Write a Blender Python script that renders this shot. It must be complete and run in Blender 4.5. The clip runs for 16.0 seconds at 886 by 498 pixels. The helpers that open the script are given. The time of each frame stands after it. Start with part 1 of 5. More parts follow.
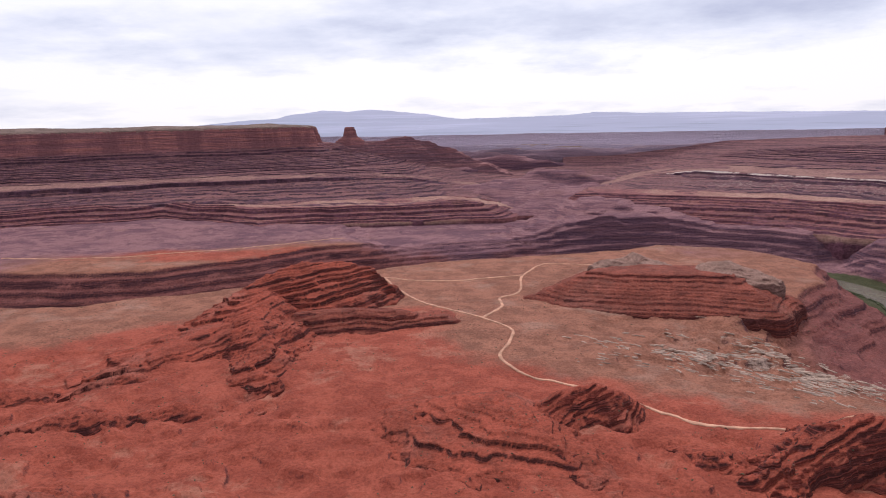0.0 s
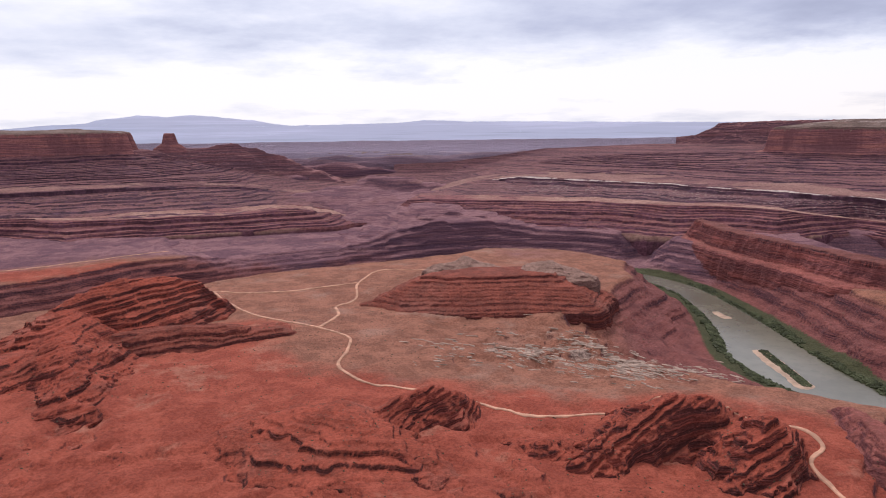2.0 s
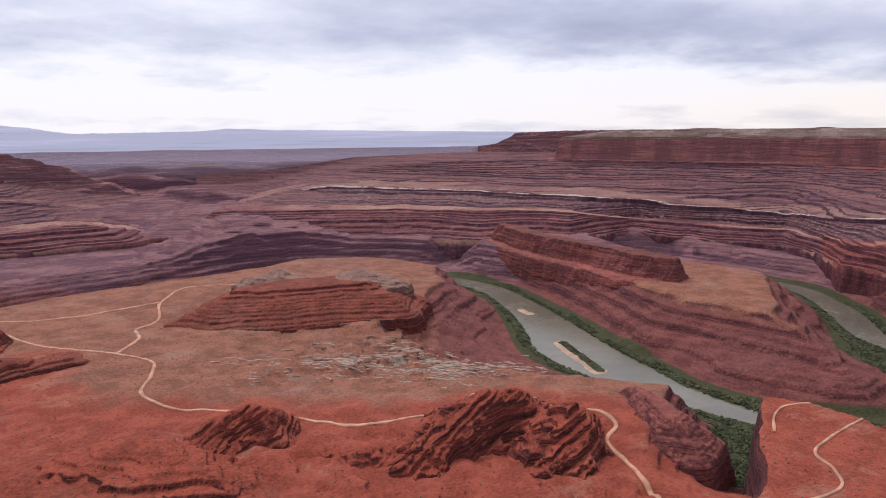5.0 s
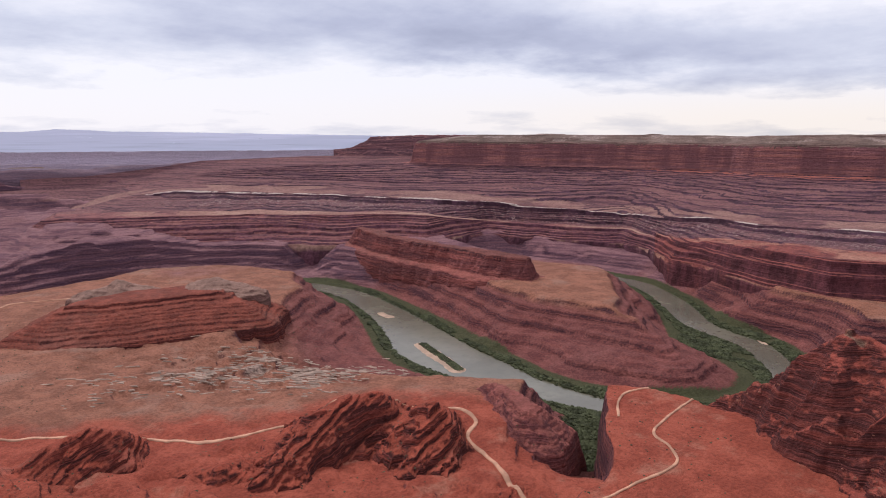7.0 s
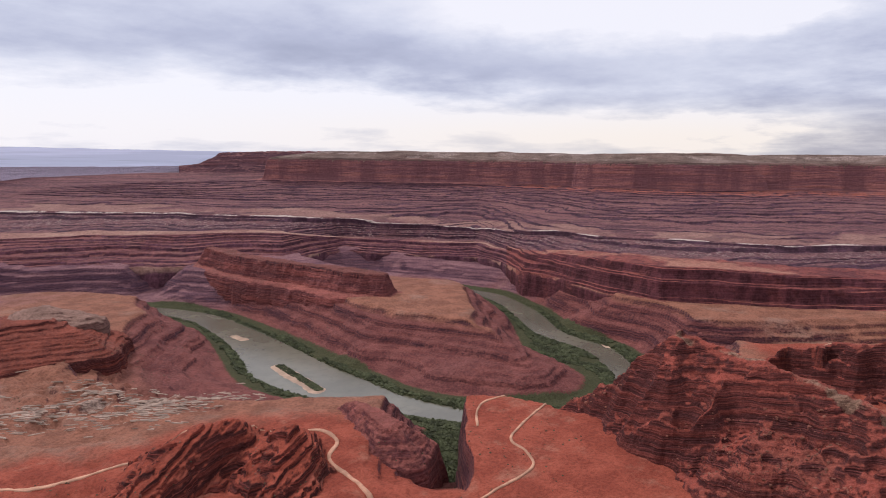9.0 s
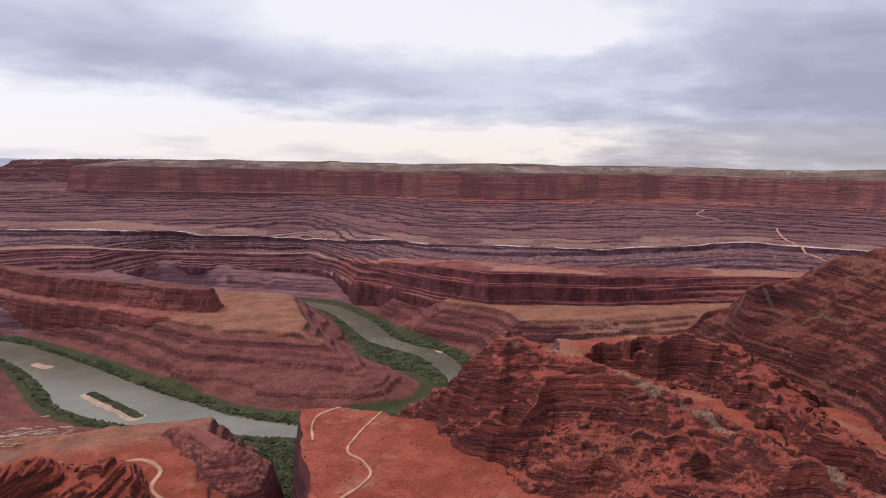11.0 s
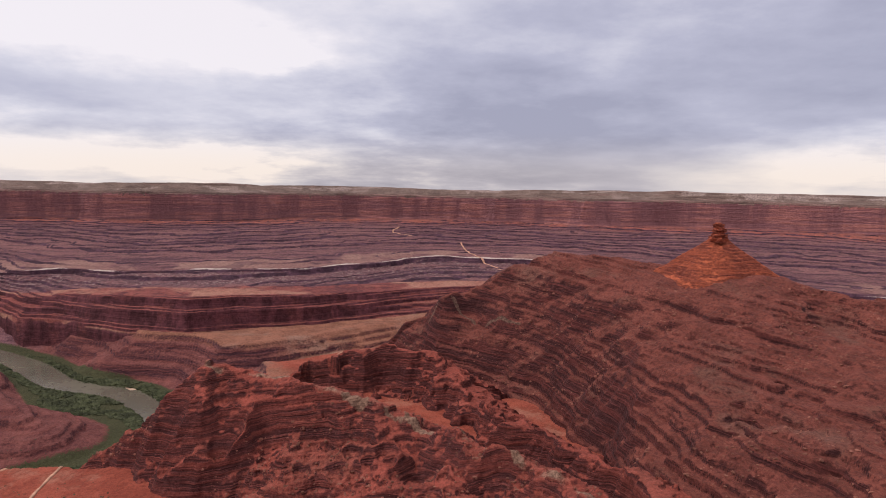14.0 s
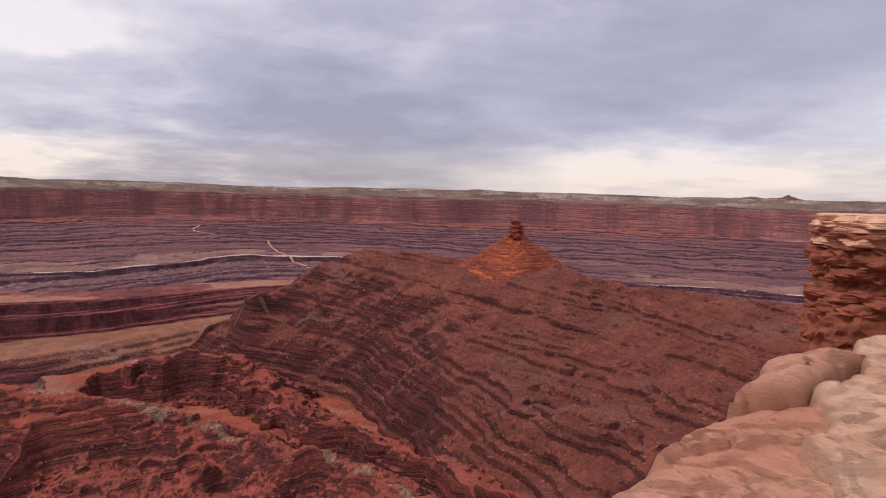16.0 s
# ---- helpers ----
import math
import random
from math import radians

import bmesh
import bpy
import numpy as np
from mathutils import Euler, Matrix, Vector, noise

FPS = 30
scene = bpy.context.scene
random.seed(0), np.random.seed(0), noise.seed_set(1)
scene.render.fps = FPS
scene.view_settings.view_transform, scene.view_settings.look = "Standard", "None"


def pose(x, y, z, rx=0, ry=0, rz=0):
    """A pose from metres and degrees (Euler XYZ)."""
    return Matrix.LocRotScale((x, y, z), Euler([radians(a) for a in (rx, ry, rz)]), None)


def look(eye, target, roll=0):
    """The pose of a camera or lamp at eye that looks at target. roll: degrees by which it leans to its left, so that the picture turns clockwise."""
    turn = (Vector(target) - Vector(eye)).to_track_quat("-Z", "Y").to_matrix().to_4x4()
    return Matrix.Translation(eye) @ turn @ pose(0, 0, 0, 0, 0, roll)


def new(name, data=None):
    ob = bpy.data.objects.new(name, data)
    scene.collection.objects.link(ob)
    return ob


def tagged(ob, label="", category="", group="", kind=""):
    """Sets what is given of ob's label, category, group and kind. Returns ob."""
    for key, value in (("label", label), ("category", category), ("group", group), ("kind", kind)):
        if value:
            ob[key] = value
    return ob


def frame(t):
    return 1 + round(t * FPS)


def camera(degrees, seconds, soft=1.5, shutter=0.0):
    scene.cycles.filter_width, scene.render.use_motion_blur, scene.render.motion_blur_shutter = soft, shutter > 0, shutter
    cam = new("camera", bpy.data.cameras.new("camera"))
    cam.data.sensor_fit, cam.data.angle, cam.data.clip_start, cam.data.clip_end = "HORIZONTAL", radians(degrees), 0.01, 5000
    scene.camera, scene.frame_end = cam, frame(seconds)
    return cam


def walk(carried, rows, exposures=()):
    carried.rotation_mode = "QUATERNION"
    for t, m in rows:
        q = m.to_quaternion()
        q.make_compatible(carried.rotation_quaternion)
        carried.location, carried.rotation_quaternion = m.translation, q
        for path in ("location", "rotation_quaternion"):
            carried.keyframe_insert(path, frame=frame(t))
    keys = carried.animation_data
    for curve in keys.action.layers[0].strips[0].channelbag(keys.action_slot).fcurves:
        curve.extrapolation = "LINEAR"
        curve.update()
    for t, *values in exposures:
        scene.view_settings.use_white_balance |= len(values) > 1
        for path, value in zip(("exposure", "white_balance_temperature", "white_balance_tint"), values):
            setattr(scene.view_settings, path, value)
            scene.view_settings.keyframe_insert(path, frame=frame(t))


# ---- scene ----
# A hand-held camera that turns at arm's length on the rim. Rows: seconds, bearing, pitch, lean to the right (degrees).
EYE, ARM = 1.6, 0.35
cam = camera(65.29, 16.0, soft=1.0)
ROWS = [
    (0.0, -0.00, -10.59, 1.23),
    (0.5, 3.36, -10.35, 0.95),
    (1.0, 6.70, -10.37, 1.23),
    (1.5, 10.16, -10.35, 0.91),
    (2.0, 13.87, -10.22, 0.69),
    (2.5, 16.83, -10.07, 0.45),
    (3.0, 19.13, -9.95, 0.39),
    (5.5, 32.58, -9.60, 0.47),
    (6.0, 35.80, -9.56, 0.35),
    (6.5, 38.64, -9.51, -0.06),
    (7.0, 41.32, -9.37, -0.11),
    (7.5, 44.23, -9.04, -0.24),
    (8.0, 47.12, -8.55, -0.33),
    (10.5, 63.46, -7.37, -0.73),
    (11.0, 67.20, -7.03, -0.82),
    (11.5, 71.24, -6.79, -0.91),
    (12.0, 75.27, -6.45, -1.12),
    (12.5, 79.56, -6.02, -1.33),
    (13.0, 83.43, -5.55, -1.34),
    (13.5, 87.23, -5.20, -0.92),
    (14.0, 91.53, -5.01, -1.05),
    (14.5, 95.91, -5.08, -0.71),
    (15.0, 100.01, -5.17, -1.30),
    (15.5, 103.89, -5.01, -1.63),
    (16.0, 107.27, -4.86, -1.63),
]
walk(cam, [(t, pose(ARM * math.sin(radians(b)), ARM * (math.cos(radians(b)) - 1), EYE, 90 + p, 0, -b) @ pose(0, 0, 0, 0, 0, -r))
           for t, b, p, r in ROWS],
     exposures=[(0.0, 0.21, 6200, 17), (8.0, 0.10, 6230, 16), (12.0, 0.07, 6400, 16), (16.0, 0.02, 6680, 20)])

# ---- light ----
world = bpy.data.worlds.new("sky")
scene.world = world
world.use_nodes = True
SUN_EL, SUN_AZ = 48.0, 5.0


class Net:
    """Small helper to write node trees."""

    def __init__(self, tree):
        self.t = tree

    def add(self, kind, **props):
        n = self.t.nodes.new(kind)
        for k, v in props.items():
            setattr(n, k, v)
        return n

    def put(self, sock, v):
        if isinstance(v, bpy.types.NodeSocket):
            self.t.links.new(v, sock)
        elif isinstance(v, (tuple, list)) and len(v) == 3 and sock.type == "RGBA":
            sock.default_value = (*v, 1)
        else:
            sock.default_value = v

    def math(self, op, a, b=0.0, c=0.0, clamp=False):
        n = self.add("ShaderNodeMath", operation=op, use_clamp=clamp)
        for s, v in zip(n.inputs, (a, b, c)):
            self.put(s, v)
        return n.outputs[0]

    def vec(self, op, a, b=(0, 0, 0)):
        n = self.add("ShaderNodeVectorMath", operation=op)
        self.put(n.inputs[0], a)
        self.put(n.inputs[1], b)
        return n.outputs[0]

    def join(self, x, y, z):
        n = self.add("ShaderNodeCombineXYZ")
        for s, v in zip(n.inputs, (x, y, z)):
            self.put(s, v)
        return n.outputs[0]

    def split(self, v):
        n = self.add("ShaderNodeSeparateXYZ")
        self.put(n.inputs[0], v)
        return n.outputs

    def noise(self, v, scale, detail=4.0, rough=0.55, lac=2.0):
        n = self.add("ShaderNodeTexNoise")
        self.put(n.inputs["Vector"], v)
        for k, x in (("Scale", scale), ("Detail", detail), ("Roughness", rough), ("Lacunarity", lac)):
            n.inputs[k].default_value = x
        return n.outputs["Fac"]

    def step(self, v, lo, hi, a=0.0, b=1.0):
        n = self.add("ShaderNodeMapRange", interpolation_type="SMOOTHSTEP")
        for s, x in zip(n.inputs, (v, lo, hi, a, b)):
            self.put(s, x)
        return n.outputs[0]

    def mix(self, f, a, b):
        n = self.add("ShaderNodeMix", data_type="RGBA")
        self.put(n.inputs[0], f)
        self.put(n.inputs[6], a)
        self.put(n.inputs[7], b)
        return n.outputs[2]


def cloud_deck():
    w = Net(world.node_tree)
    world.node_tree.nodes.clear()
    d = w.add("ShaderNodeTexCoord").outputs["Generated"]
    x, y, z = w.split(d)
    az = w.math("MULTIPLY", w.math("ARCTAN2", x, y), 57.2958)
    el = w.math("MULTIPLY", w.math("ARCSINE", z), 57.2958)
    # cloud base seen in perspective
    h = w.math("ADD", w.math("MAXIMUM", z, 0.0), 0.15)
    flat = w.join(w.math("DIVIDE", x, h), w.math("DIVIDE", y, h), 0.0)
    big = w.noise(w.vec("ADD", flat, (3.1, 7.7, 0)), 0.75, 6.0, 0.52)
    fine = w.noise(w.vec("ADD", flat, (11.0, 2.0, 0)), 1.9, 7.0, 0.6)
    soft = w.noise(d, 4.0, 3.0)
    warp = w.math("MULTIPLY", w.math("SUBTRACT", fine, 0.5), 9.0)
    warp2 = w.math("MULTIPLY", w.math("SUBTRACT", w.noise(w.vec("MULTIPLY", d, (5, 5, 14)), 1.6, 6.0, 0.6), 0.5), 6.0)
    azw = w.math("ADD", az, w.math("MULTIPLY", warp, 2.0))
    elw = w.math("ADD", el, w.math("ADD", w.math("MULTIPLY", warp, 0.10), w.math("MULTIPLY", warp2, 0.7)))

    def blob(a0, wa, e0, we):
        u = w.math("DIVIDE", w.math("SUBTRACT", azw, a0), wa)
        v = w.math("DIVIDE", w.math("SUBTRACT", elw, e0), we)
        s = w.math("ADD", w.math("MULTIPLY", u, u), w.math("MULTIPLY", v, v))
        return w.math("EXPONENT", w.math("MULTIPLY", s, -1.0))

    shade = w.math("MULTIPLY", w.step(big, 0.36, 0.68), 0.34)
    for a0, wa, e0, we, k in DARK_CLOUDS:
        shade = w.math("ADD", shade, w.math("MULTIPLY", blob(a0, wa, e0, we), k))
    shade = w.math("ADD", shade, w.math("MULTIPLY", w.math("SUBTRACT", fine, 0.5), 0.75))
    for a0, wa, e0, we, k in BRIGHT_GAPS:
        shade = w.math("SUBTRACT", shade, w.math("MULTIPLY", blob(a0, wa, e0, we), k))
    shade = w.math("MINIMUM", w.math("MAXIMUM", shade, 0.0), 1.0)
    ramp = w.add("ShaderNodeValToRGB")
    w.put(ramp.inputs[0], shade)
    r = ramp.color_ramp
    r.elements[0].position, r.elements[0].color = 0.0, (0.97, 0.97, 0.99, 1)
    r.elements[1].position, r.elements[1].color = 1.0, (0.39, 0.415, 0.535, 1)
    e = r.elements.new(0.35)
    e.color = (0.71, 0.74, 0.83, 1)
    e = r.elements.new(0.65)
    e.color = (0.52, 0.55, 0.675, 1)
    # warm light low over the horizon
    warm = w.math("MULTIPLY", w.step(el, 5.0, 1.0), w.step(az, 20.0, 75.0, 0.15, 1.0))
    col = w.mix(warm, ramp.outputs[0], w.vec("MULTIPLY", ramp.outputs[0], (1.05, 0.975, 0.85)))
    sky = w.add("ShaderNodeTexSky", sky_type="NISHITA", sun_disc=False)
    sky.sun_elevation, sky.sun_rotation = radians(SUN_EL), radians(SUN_AZ)
    bg1, bg2 = w.add("ShaderNodeBackground"), w.add("ShaderNodeBackground")
    w.put(bg1.inputs[0], sky.outputs[0])
    bg1.inputs[1].default_value = 0.06
    w.put(bg2.inputs[0], col)
    bg2.inputs[1].default_value = 0.95
    m = w.add("ShaderNodeMixShader")
    m.inputs[0].default_value = 0.88
    w.t.links.new(bg1.outputs[0], m.inputs[1])
    w.t.links.new(bg2.outputs[0], m.inputs[2])
    w.t.links.new(m.outputs[0], w.add("ShaderNodeOutputWorld").inputs[0])


# bearing, its spread, height, its spread, weight
DARK_CLOUDS = [(28, 26, 8.5, 3.0, 0.34), (50, 14, 7.4, 2.0, 0.36), (62, 12, 6.2, 2.2, 0.3), (97, 18, 3.0, 5.0, 0.5), (95, 13, 0.5, 2.0, 0.3), (86, 16, 9, 4, 0.1), (112, 24, 7.5, 4.5, 0.42),
               (-20, 8, 7.5, 2, 0.2), (128, 26, 13, 7, 0.62), (8, 14, 7.0, 1.5, 0.2), (-5, 10, 9.0, 1.5, 0.15)]
BRIGHT_GAPS = [(5, 45, 2.6, 1.7, 0.4), (65, 11, 12.5, 3.2, 0.5), (76, 3, 9.7, 1.0, 0.5), (69, 8, 1.8, 1.2, 0.55), (121, 11, 2.0, 1.5, 0.38), (-15, 22, 11, 4, 0.25), (40, 14, 3.0, 1.5, 0.25)]
cloud_deck()
sun = new("sun", bpy.data.lights.new("sun", "SUN"))
sun.data.energy, sun.data.angle, sun.data.color = 1.7, radians(10), (1.0, 0.96, 0.92)
sun.matrix_world = look((4000 * math.sin(radians(SUN_AZ)) * math.cos(radians(SUN_EL)), 4000 * math.cos(radians(SUN_AZ)) * math.cos(radians(SUN_EL)),
                         4000 * math.sin(radians(SUN_EL))), (0, 0, 0))

# ---- materials ----


def rock(name, soil, stone, dark, pale=(0.42, 0.33, 0.26), grain=1.0, ledge=0.16, tilt=(0.0, 0.0), green=(0.085, 0.09, 0.040), relief=1.0, rubble=0.0, far=False, patch=0.12, flute=0.0, banded=0.0):
    """Layered desert rock: soil on level ground, banded stone where it is steep; the mesh's 'pale' and 'green' masks
    lay caprock and scrub; far: paints distance haze into the colour.
    """
    mat = bpy.data.materials.new(name)
    mat.use_nodes = True
    n = Net(mat.node_tree)
    bsdf = mat.node_tree.nodes["Principled BSDF"]
    geo = n.add("ShaderNodeNewGeometry")
    p, up = geo.outputs["Position"], n.split(geo.outputs["Normal"])[2]
    x, y, z = n.split(p)
    zz = n.math("ADD", z, n.math("ADD", n.math("MULTIPLY", x, tilt[0]), n.math("MULTIPLY", y, tilt[1])))
    wob = n.noise(p, 0.012 * grain, 4.0)
    bed = n.join(n.math("MULTIPLY", x, 0.004), n.math("MULTIPLY", y, 0.004), n.math("ADD", n.math("MULTIPLY", zz, ledge), n.math("MULTIPLY", wob, 3.0)))
    bands = n.noise(bed, 1.0 * grain, 5.0, 0.65)
    thin = n.noise(bed, 3.7 * grain, 4.0, 0.6)
    blot = n.noise(p, 0.02 * grain, 8.0, 0.62)
    grit = n.noise(p, 0.16 * grain, 5.0, 0.7)
    stone_c = n.mix(n.step(bands, 0.44, 0.64), dark, stone)
    stone_c = n.mix(n.math("MULTIPLY", n.step(thin, 0.5, 0.68), 0.55), stone_c, tuple(min(1, c * 1.5 + 0.02) for c in stone))
    stone_c = n.mix(n.math("MULTIPLY", n.step(thin, 0.47, 0.33), 0.55), stone_c, tuple(c * 0.45 for c in dark))
    if flute:
        # upright dark streaks: stains, and the shade of turned-away facets painted in
        run = n.noise(n.vec("MULTIPLY", p, (0.006, 0.006, 0.0012)), 1.0, 4.0, 0.6)
        stone_c = n.mix(n.math("MULTIPLY", n.step(run, 0.43, 0.57), flute), stone_c, tuple(c * 0.8 for c in dark))
    soil_c = n.mix(n.step(blot, 0.36, 0.66), tuple(c * 0.78 for c in soil), tuple(min(1, c * 1.18) for c in soil))
    soil_c = n.mix(n.math("MULTIPLY", n.step(n.noise(p, 0.0065 * grain, 5.0, 0.6), 0.52, 0.68), patch), soil_c, pale)
    soil_c = n.mix(n.math("MULTIPLY", n.step(grit, 0.58, 0.72), 0.45), soil_c, dark)
    if banded:
        soil_c = n.mix(banded, soil_c, stone_c)
    if rubble:
        rub = n.noise(p, 0.09 * grain, 6.0, 0.75)
        soil_c = n.mix(n.math("MULTIPLY", n.step(rub, 0.46, 0.62), rubble), soil_c, stone_c)
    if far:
        # distance haze painted into the colour: mauve, then blue-grey, farther from the gorge
        e1 = n.add("ShaderNodeAttribute", attribute_name="earth").outputs["Fac"]
        e2 = n.add("ShaderNodeAttribute", attribute_name="gorge").outputs["Fac"]
        red = n.mix(n.step(blot, 0.40, 0.62), (0.285, 0.068, 0.040), (0.385, 0.102, 0.060))
        red = n.mix(n.math("MULTIPLY", n.step(n.noise(p, 0.009, 7.0, 0.65), 0.54, 0.66), 0.6), red, (0.42, 0.20, 0.13))
        red = n.mix(n.math("MULTIPLY", n.step(grit, 0.56, 0.7), 0.5), red, (0.13, 0.045, 0.034))
        soil_c = n.mix(n.step(n.math("ADD", e1, n.math("MULTIPLY", n.math("SUBTRACT", blot, 0.5), 0.6)), 0.25, 0.7), soil_c, red)
        wall = n.mix(n.step(blot, 0.4, 0.62), (0.18, 0.054, 0.046), (0.28, 0.098, 0.080))
        soil_c = n.mix(n.math("MULTIPLY", e2, 0.9), soil_c, n.mix(0.45, wall, stone_c))
        m1 = n.add("ShaderNodeAttribute", attribute_name="mauve_haze").outputs["Fac"]
        m2 = n.add("ShaderNodeAttribute", attribute_name="far_haze").outputs["Fac"]
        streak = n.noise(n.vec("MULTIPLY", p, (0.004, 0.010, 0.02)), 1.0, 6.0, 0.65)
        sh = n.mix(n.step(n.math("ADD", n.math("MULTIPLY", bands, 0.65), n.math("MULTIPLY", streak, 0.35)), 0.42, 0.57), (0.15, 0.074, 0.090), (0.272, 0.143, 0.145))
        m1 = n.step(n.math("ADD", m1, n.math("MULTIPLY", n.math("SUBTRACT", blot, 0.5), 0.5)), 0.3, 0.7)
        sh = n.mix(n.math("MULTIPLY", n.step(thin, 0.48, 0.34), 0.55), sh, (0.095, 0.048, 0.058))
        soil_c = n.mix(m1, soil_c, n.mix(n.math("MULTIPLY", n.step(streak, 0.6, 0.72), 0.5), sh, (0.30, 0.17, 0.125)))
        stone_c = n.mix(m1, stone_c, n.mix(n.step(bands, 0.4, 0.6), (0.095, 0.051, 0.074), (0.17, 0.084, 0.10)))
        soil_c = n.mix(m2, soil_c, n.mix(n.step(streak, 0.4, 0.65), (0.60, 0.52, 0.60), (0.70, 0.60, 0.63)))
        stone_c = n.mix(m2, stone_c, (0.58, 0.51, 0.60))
    steep = n.step(n.math("ADD", up, n.math("MULTIPLY", n.math("SUBTRACT", grit, 0.5), 0.3)), 0.88, 0.66)
    col = n.mix(steep, soil_c, stone_c)
    a1 = n.add("ShaderNodeAttribute", attribute_name="pale").outputs["Fac"]
    a2 = n.add("ShaderNodeAttribute", attribute_name="green").outputs["Fac"]
    col = n.mix(n.step(n.math("ADD", a1, n.math("MULTIPLY", n.math("SUBTRACT", blot, 0.5), 1.2)), 0.35, 0.65), col, n.mix(n.step(grit, 0.4, 0.6), tuple(c * 0.7 for c in pale), pale))
    col = n.mix(n.step(n.math("ADD", a2, n.math("MULTIPLY", n.math("SUBTRACT", grit, 0.5), 1.4)), 0.35, 0.6), col, n.mix(blot, tuple(c * 0.5 for c in green), green))
    rough = 0.0 if relief < 0.5 else 0.5 if grain < 0.7 else 0.75
    speck = n.math("ADD", n.step(grit, 0.36, 0.64, 1 - 0.24 * rough, 1 + 0.18 * rough), n.math("MULTIPLY", n.math("SUBTRACT", n.noise(p, 0.42 * grain, 4.0, 0.75), 0.5), 0.9 * rough))
    col = n.vec("MULTIPLY", col, n.join(n.math("MULTIPLY", speck, 1.03), n.math("MULTIPLY", speck, 0.955), n.math("MULTIPLY", speck, 0.97)))
    n.put(bsdf.inputs["Base Color"], col)
    bsdf.inputs["Roughness"].default_value = 0.92
    bsdf.inputs["Specular IOR Level"].default_value = 0.15
    hgt = n.math("ADD", n.math("MULTIPLY", n.math("ADD", bands, n.math("MULTIPLY", thin, 0.5)), n.math("MULTIPLY", steep, 6.0)), n.math("MULTIPLY", grit, 3.0))
    b = n.add("ShaderNodeBump")
    b.inputs["Strength"].default_value = 0.85 * relief
    b.inputs["Distance"].default_value = 2.4
    n.put(b.inputs["Height"], hgt)
    n.put(bsdf.inputs["Normal"], b.outputs[0])
    return mat


RED = rock("red_sandstone", (0.29, 0.085, 0.050), (0.22, 0.060, 0.042), (0.085, 0.028, 0.026), rubble=0.3, banded=0.35)
EARTH = rock("red_earth", (0.34, 0.084, 0.048), (0.21, 0.060, 0.038), (0.09, 0.030, 0.025), rubble=0.25)
ORANGE_EARTH = rock("orange_rubble", (0.46, 0.122, 0.056), (0.40, 0.104, 0.052), (0.20, 0.056, 0.036), rubble=0.3, patch=0.05)
RED2 = rock("red_siltstone", (0.31, 0.080, 0.054), (0.21, 0.057, 0.042), (0.085, 0.029, 0.027), tilt=(0.0, 0.12), rubble=0.4, pale=(0.30, 0.185, 0.125))
RUBBLE = rock("ledgy_slope_rock", (0.200, 0.064, 0.045), (0.140, 0.040, 0.032), (0.062, 0.022, 0.021), pale=(0.190, 0.112, 0.080), tilt=(-0.036, -0.136), rubble=0.5, patch=0.5)
FOLD = rock("folded_sandstone", (0.33, 0.080, 0.046), (0.24, 0.056, 0.037), (0.078, 0.026, 0.023), tilt=(-0.22, 0.1), rubble=0.3)
BENCH = rock("bench_ground", (0.295, 0.132, 0.082), (0.18, 0.062, 0.055), (0.078, 0.031, 0.038), pale=(0.42, 0.31, 0.24), far=True, patch=0.3)
MAROON = rock("maroon_mudstone", (0.235, 0.085, 0.062), (0.155, 0.054, 0.048), (0.068, 0.028, 0.032), pale=(0.38, 0.27, 0.21), grain=0.8, banded=0.4)
CLIFF = rock("maroon_cliff", (0.33, 0.115, 0.085), (0.29, 0.093, 0.075), (0.16, 0.057, 0.056), flute=0.45, grain=0.8, banded=0.35)
# MAUVE and FAR carry purple-grey distance haze in their base colours
MAUVE = rock("mauve_haze_rock", (0.235, 0.113, 0.116), (0.18, 0.081, 0.094), (0.095, 0.049, 0.068), pale=(0.44, 0.36, 0.31), grain=0.6, banded=0.45)
FAR = rock("plateau_talus", (0.285, 0.142, 0.132), (0.23, 0.105, 0.104), (0.135, 0.072, 0.085), pale=(0.36, 0.28, 0.245), grain=0.45)
FAR_RED = rock("red_plateau_talus", (0.215, 0.098, 0.092), (0.17, 0.073, 0.073), (0.095, 0.047, 0.056), pale=(0.36, 0.28, 0.245), grain=0.45)
FAR_CLIFF = rock("plateau_cliff", (0.36, 0.160, 0.134), (0.40, 0.172, 0.142), (0.245, 0.116, 0.122), pale=(0.34, 0.26, 0.22), grain=0.5, flute=0.8)
FAR_TOP = rock("slickrock_top", (0.185, 0.135, 0.108), (0.33, 0.215, 0.175), (0.14, 0.098, 0.080), pale=(0.37, 0.29, 0.245), grain=0.6, patch=0.5)
GREY = rock("grey_mudstone", (0.33, 0.215, 0.160), (0.24, 0.135, 0.105), (0.15, 0.080, 0.065), pale=(0.42, 0.32, 0.25), banded=0.3)
# horizon ridges: blue haze painted into the base colour
HAZE_BLUE = rock("haze_blue_ridge", (0.46, 0.48, 0.57), (0.44, 0.46, 0.55), (0.41, 0.43, 0.52), pale=(0.48, 0.50, 0.58), grain=0.05, relief=0.1)
far_bsdf = HAZE_BLUE.node_tree.nodes["Principled BSDF"]
far_bsdf.inputs["Emission Color"].default_value, far_bsdf.inputs["Emission Strength"].default_value = (0.43, 0.48, 0.60, 1), 0.5  # plain backdrop, its glow stands for haze


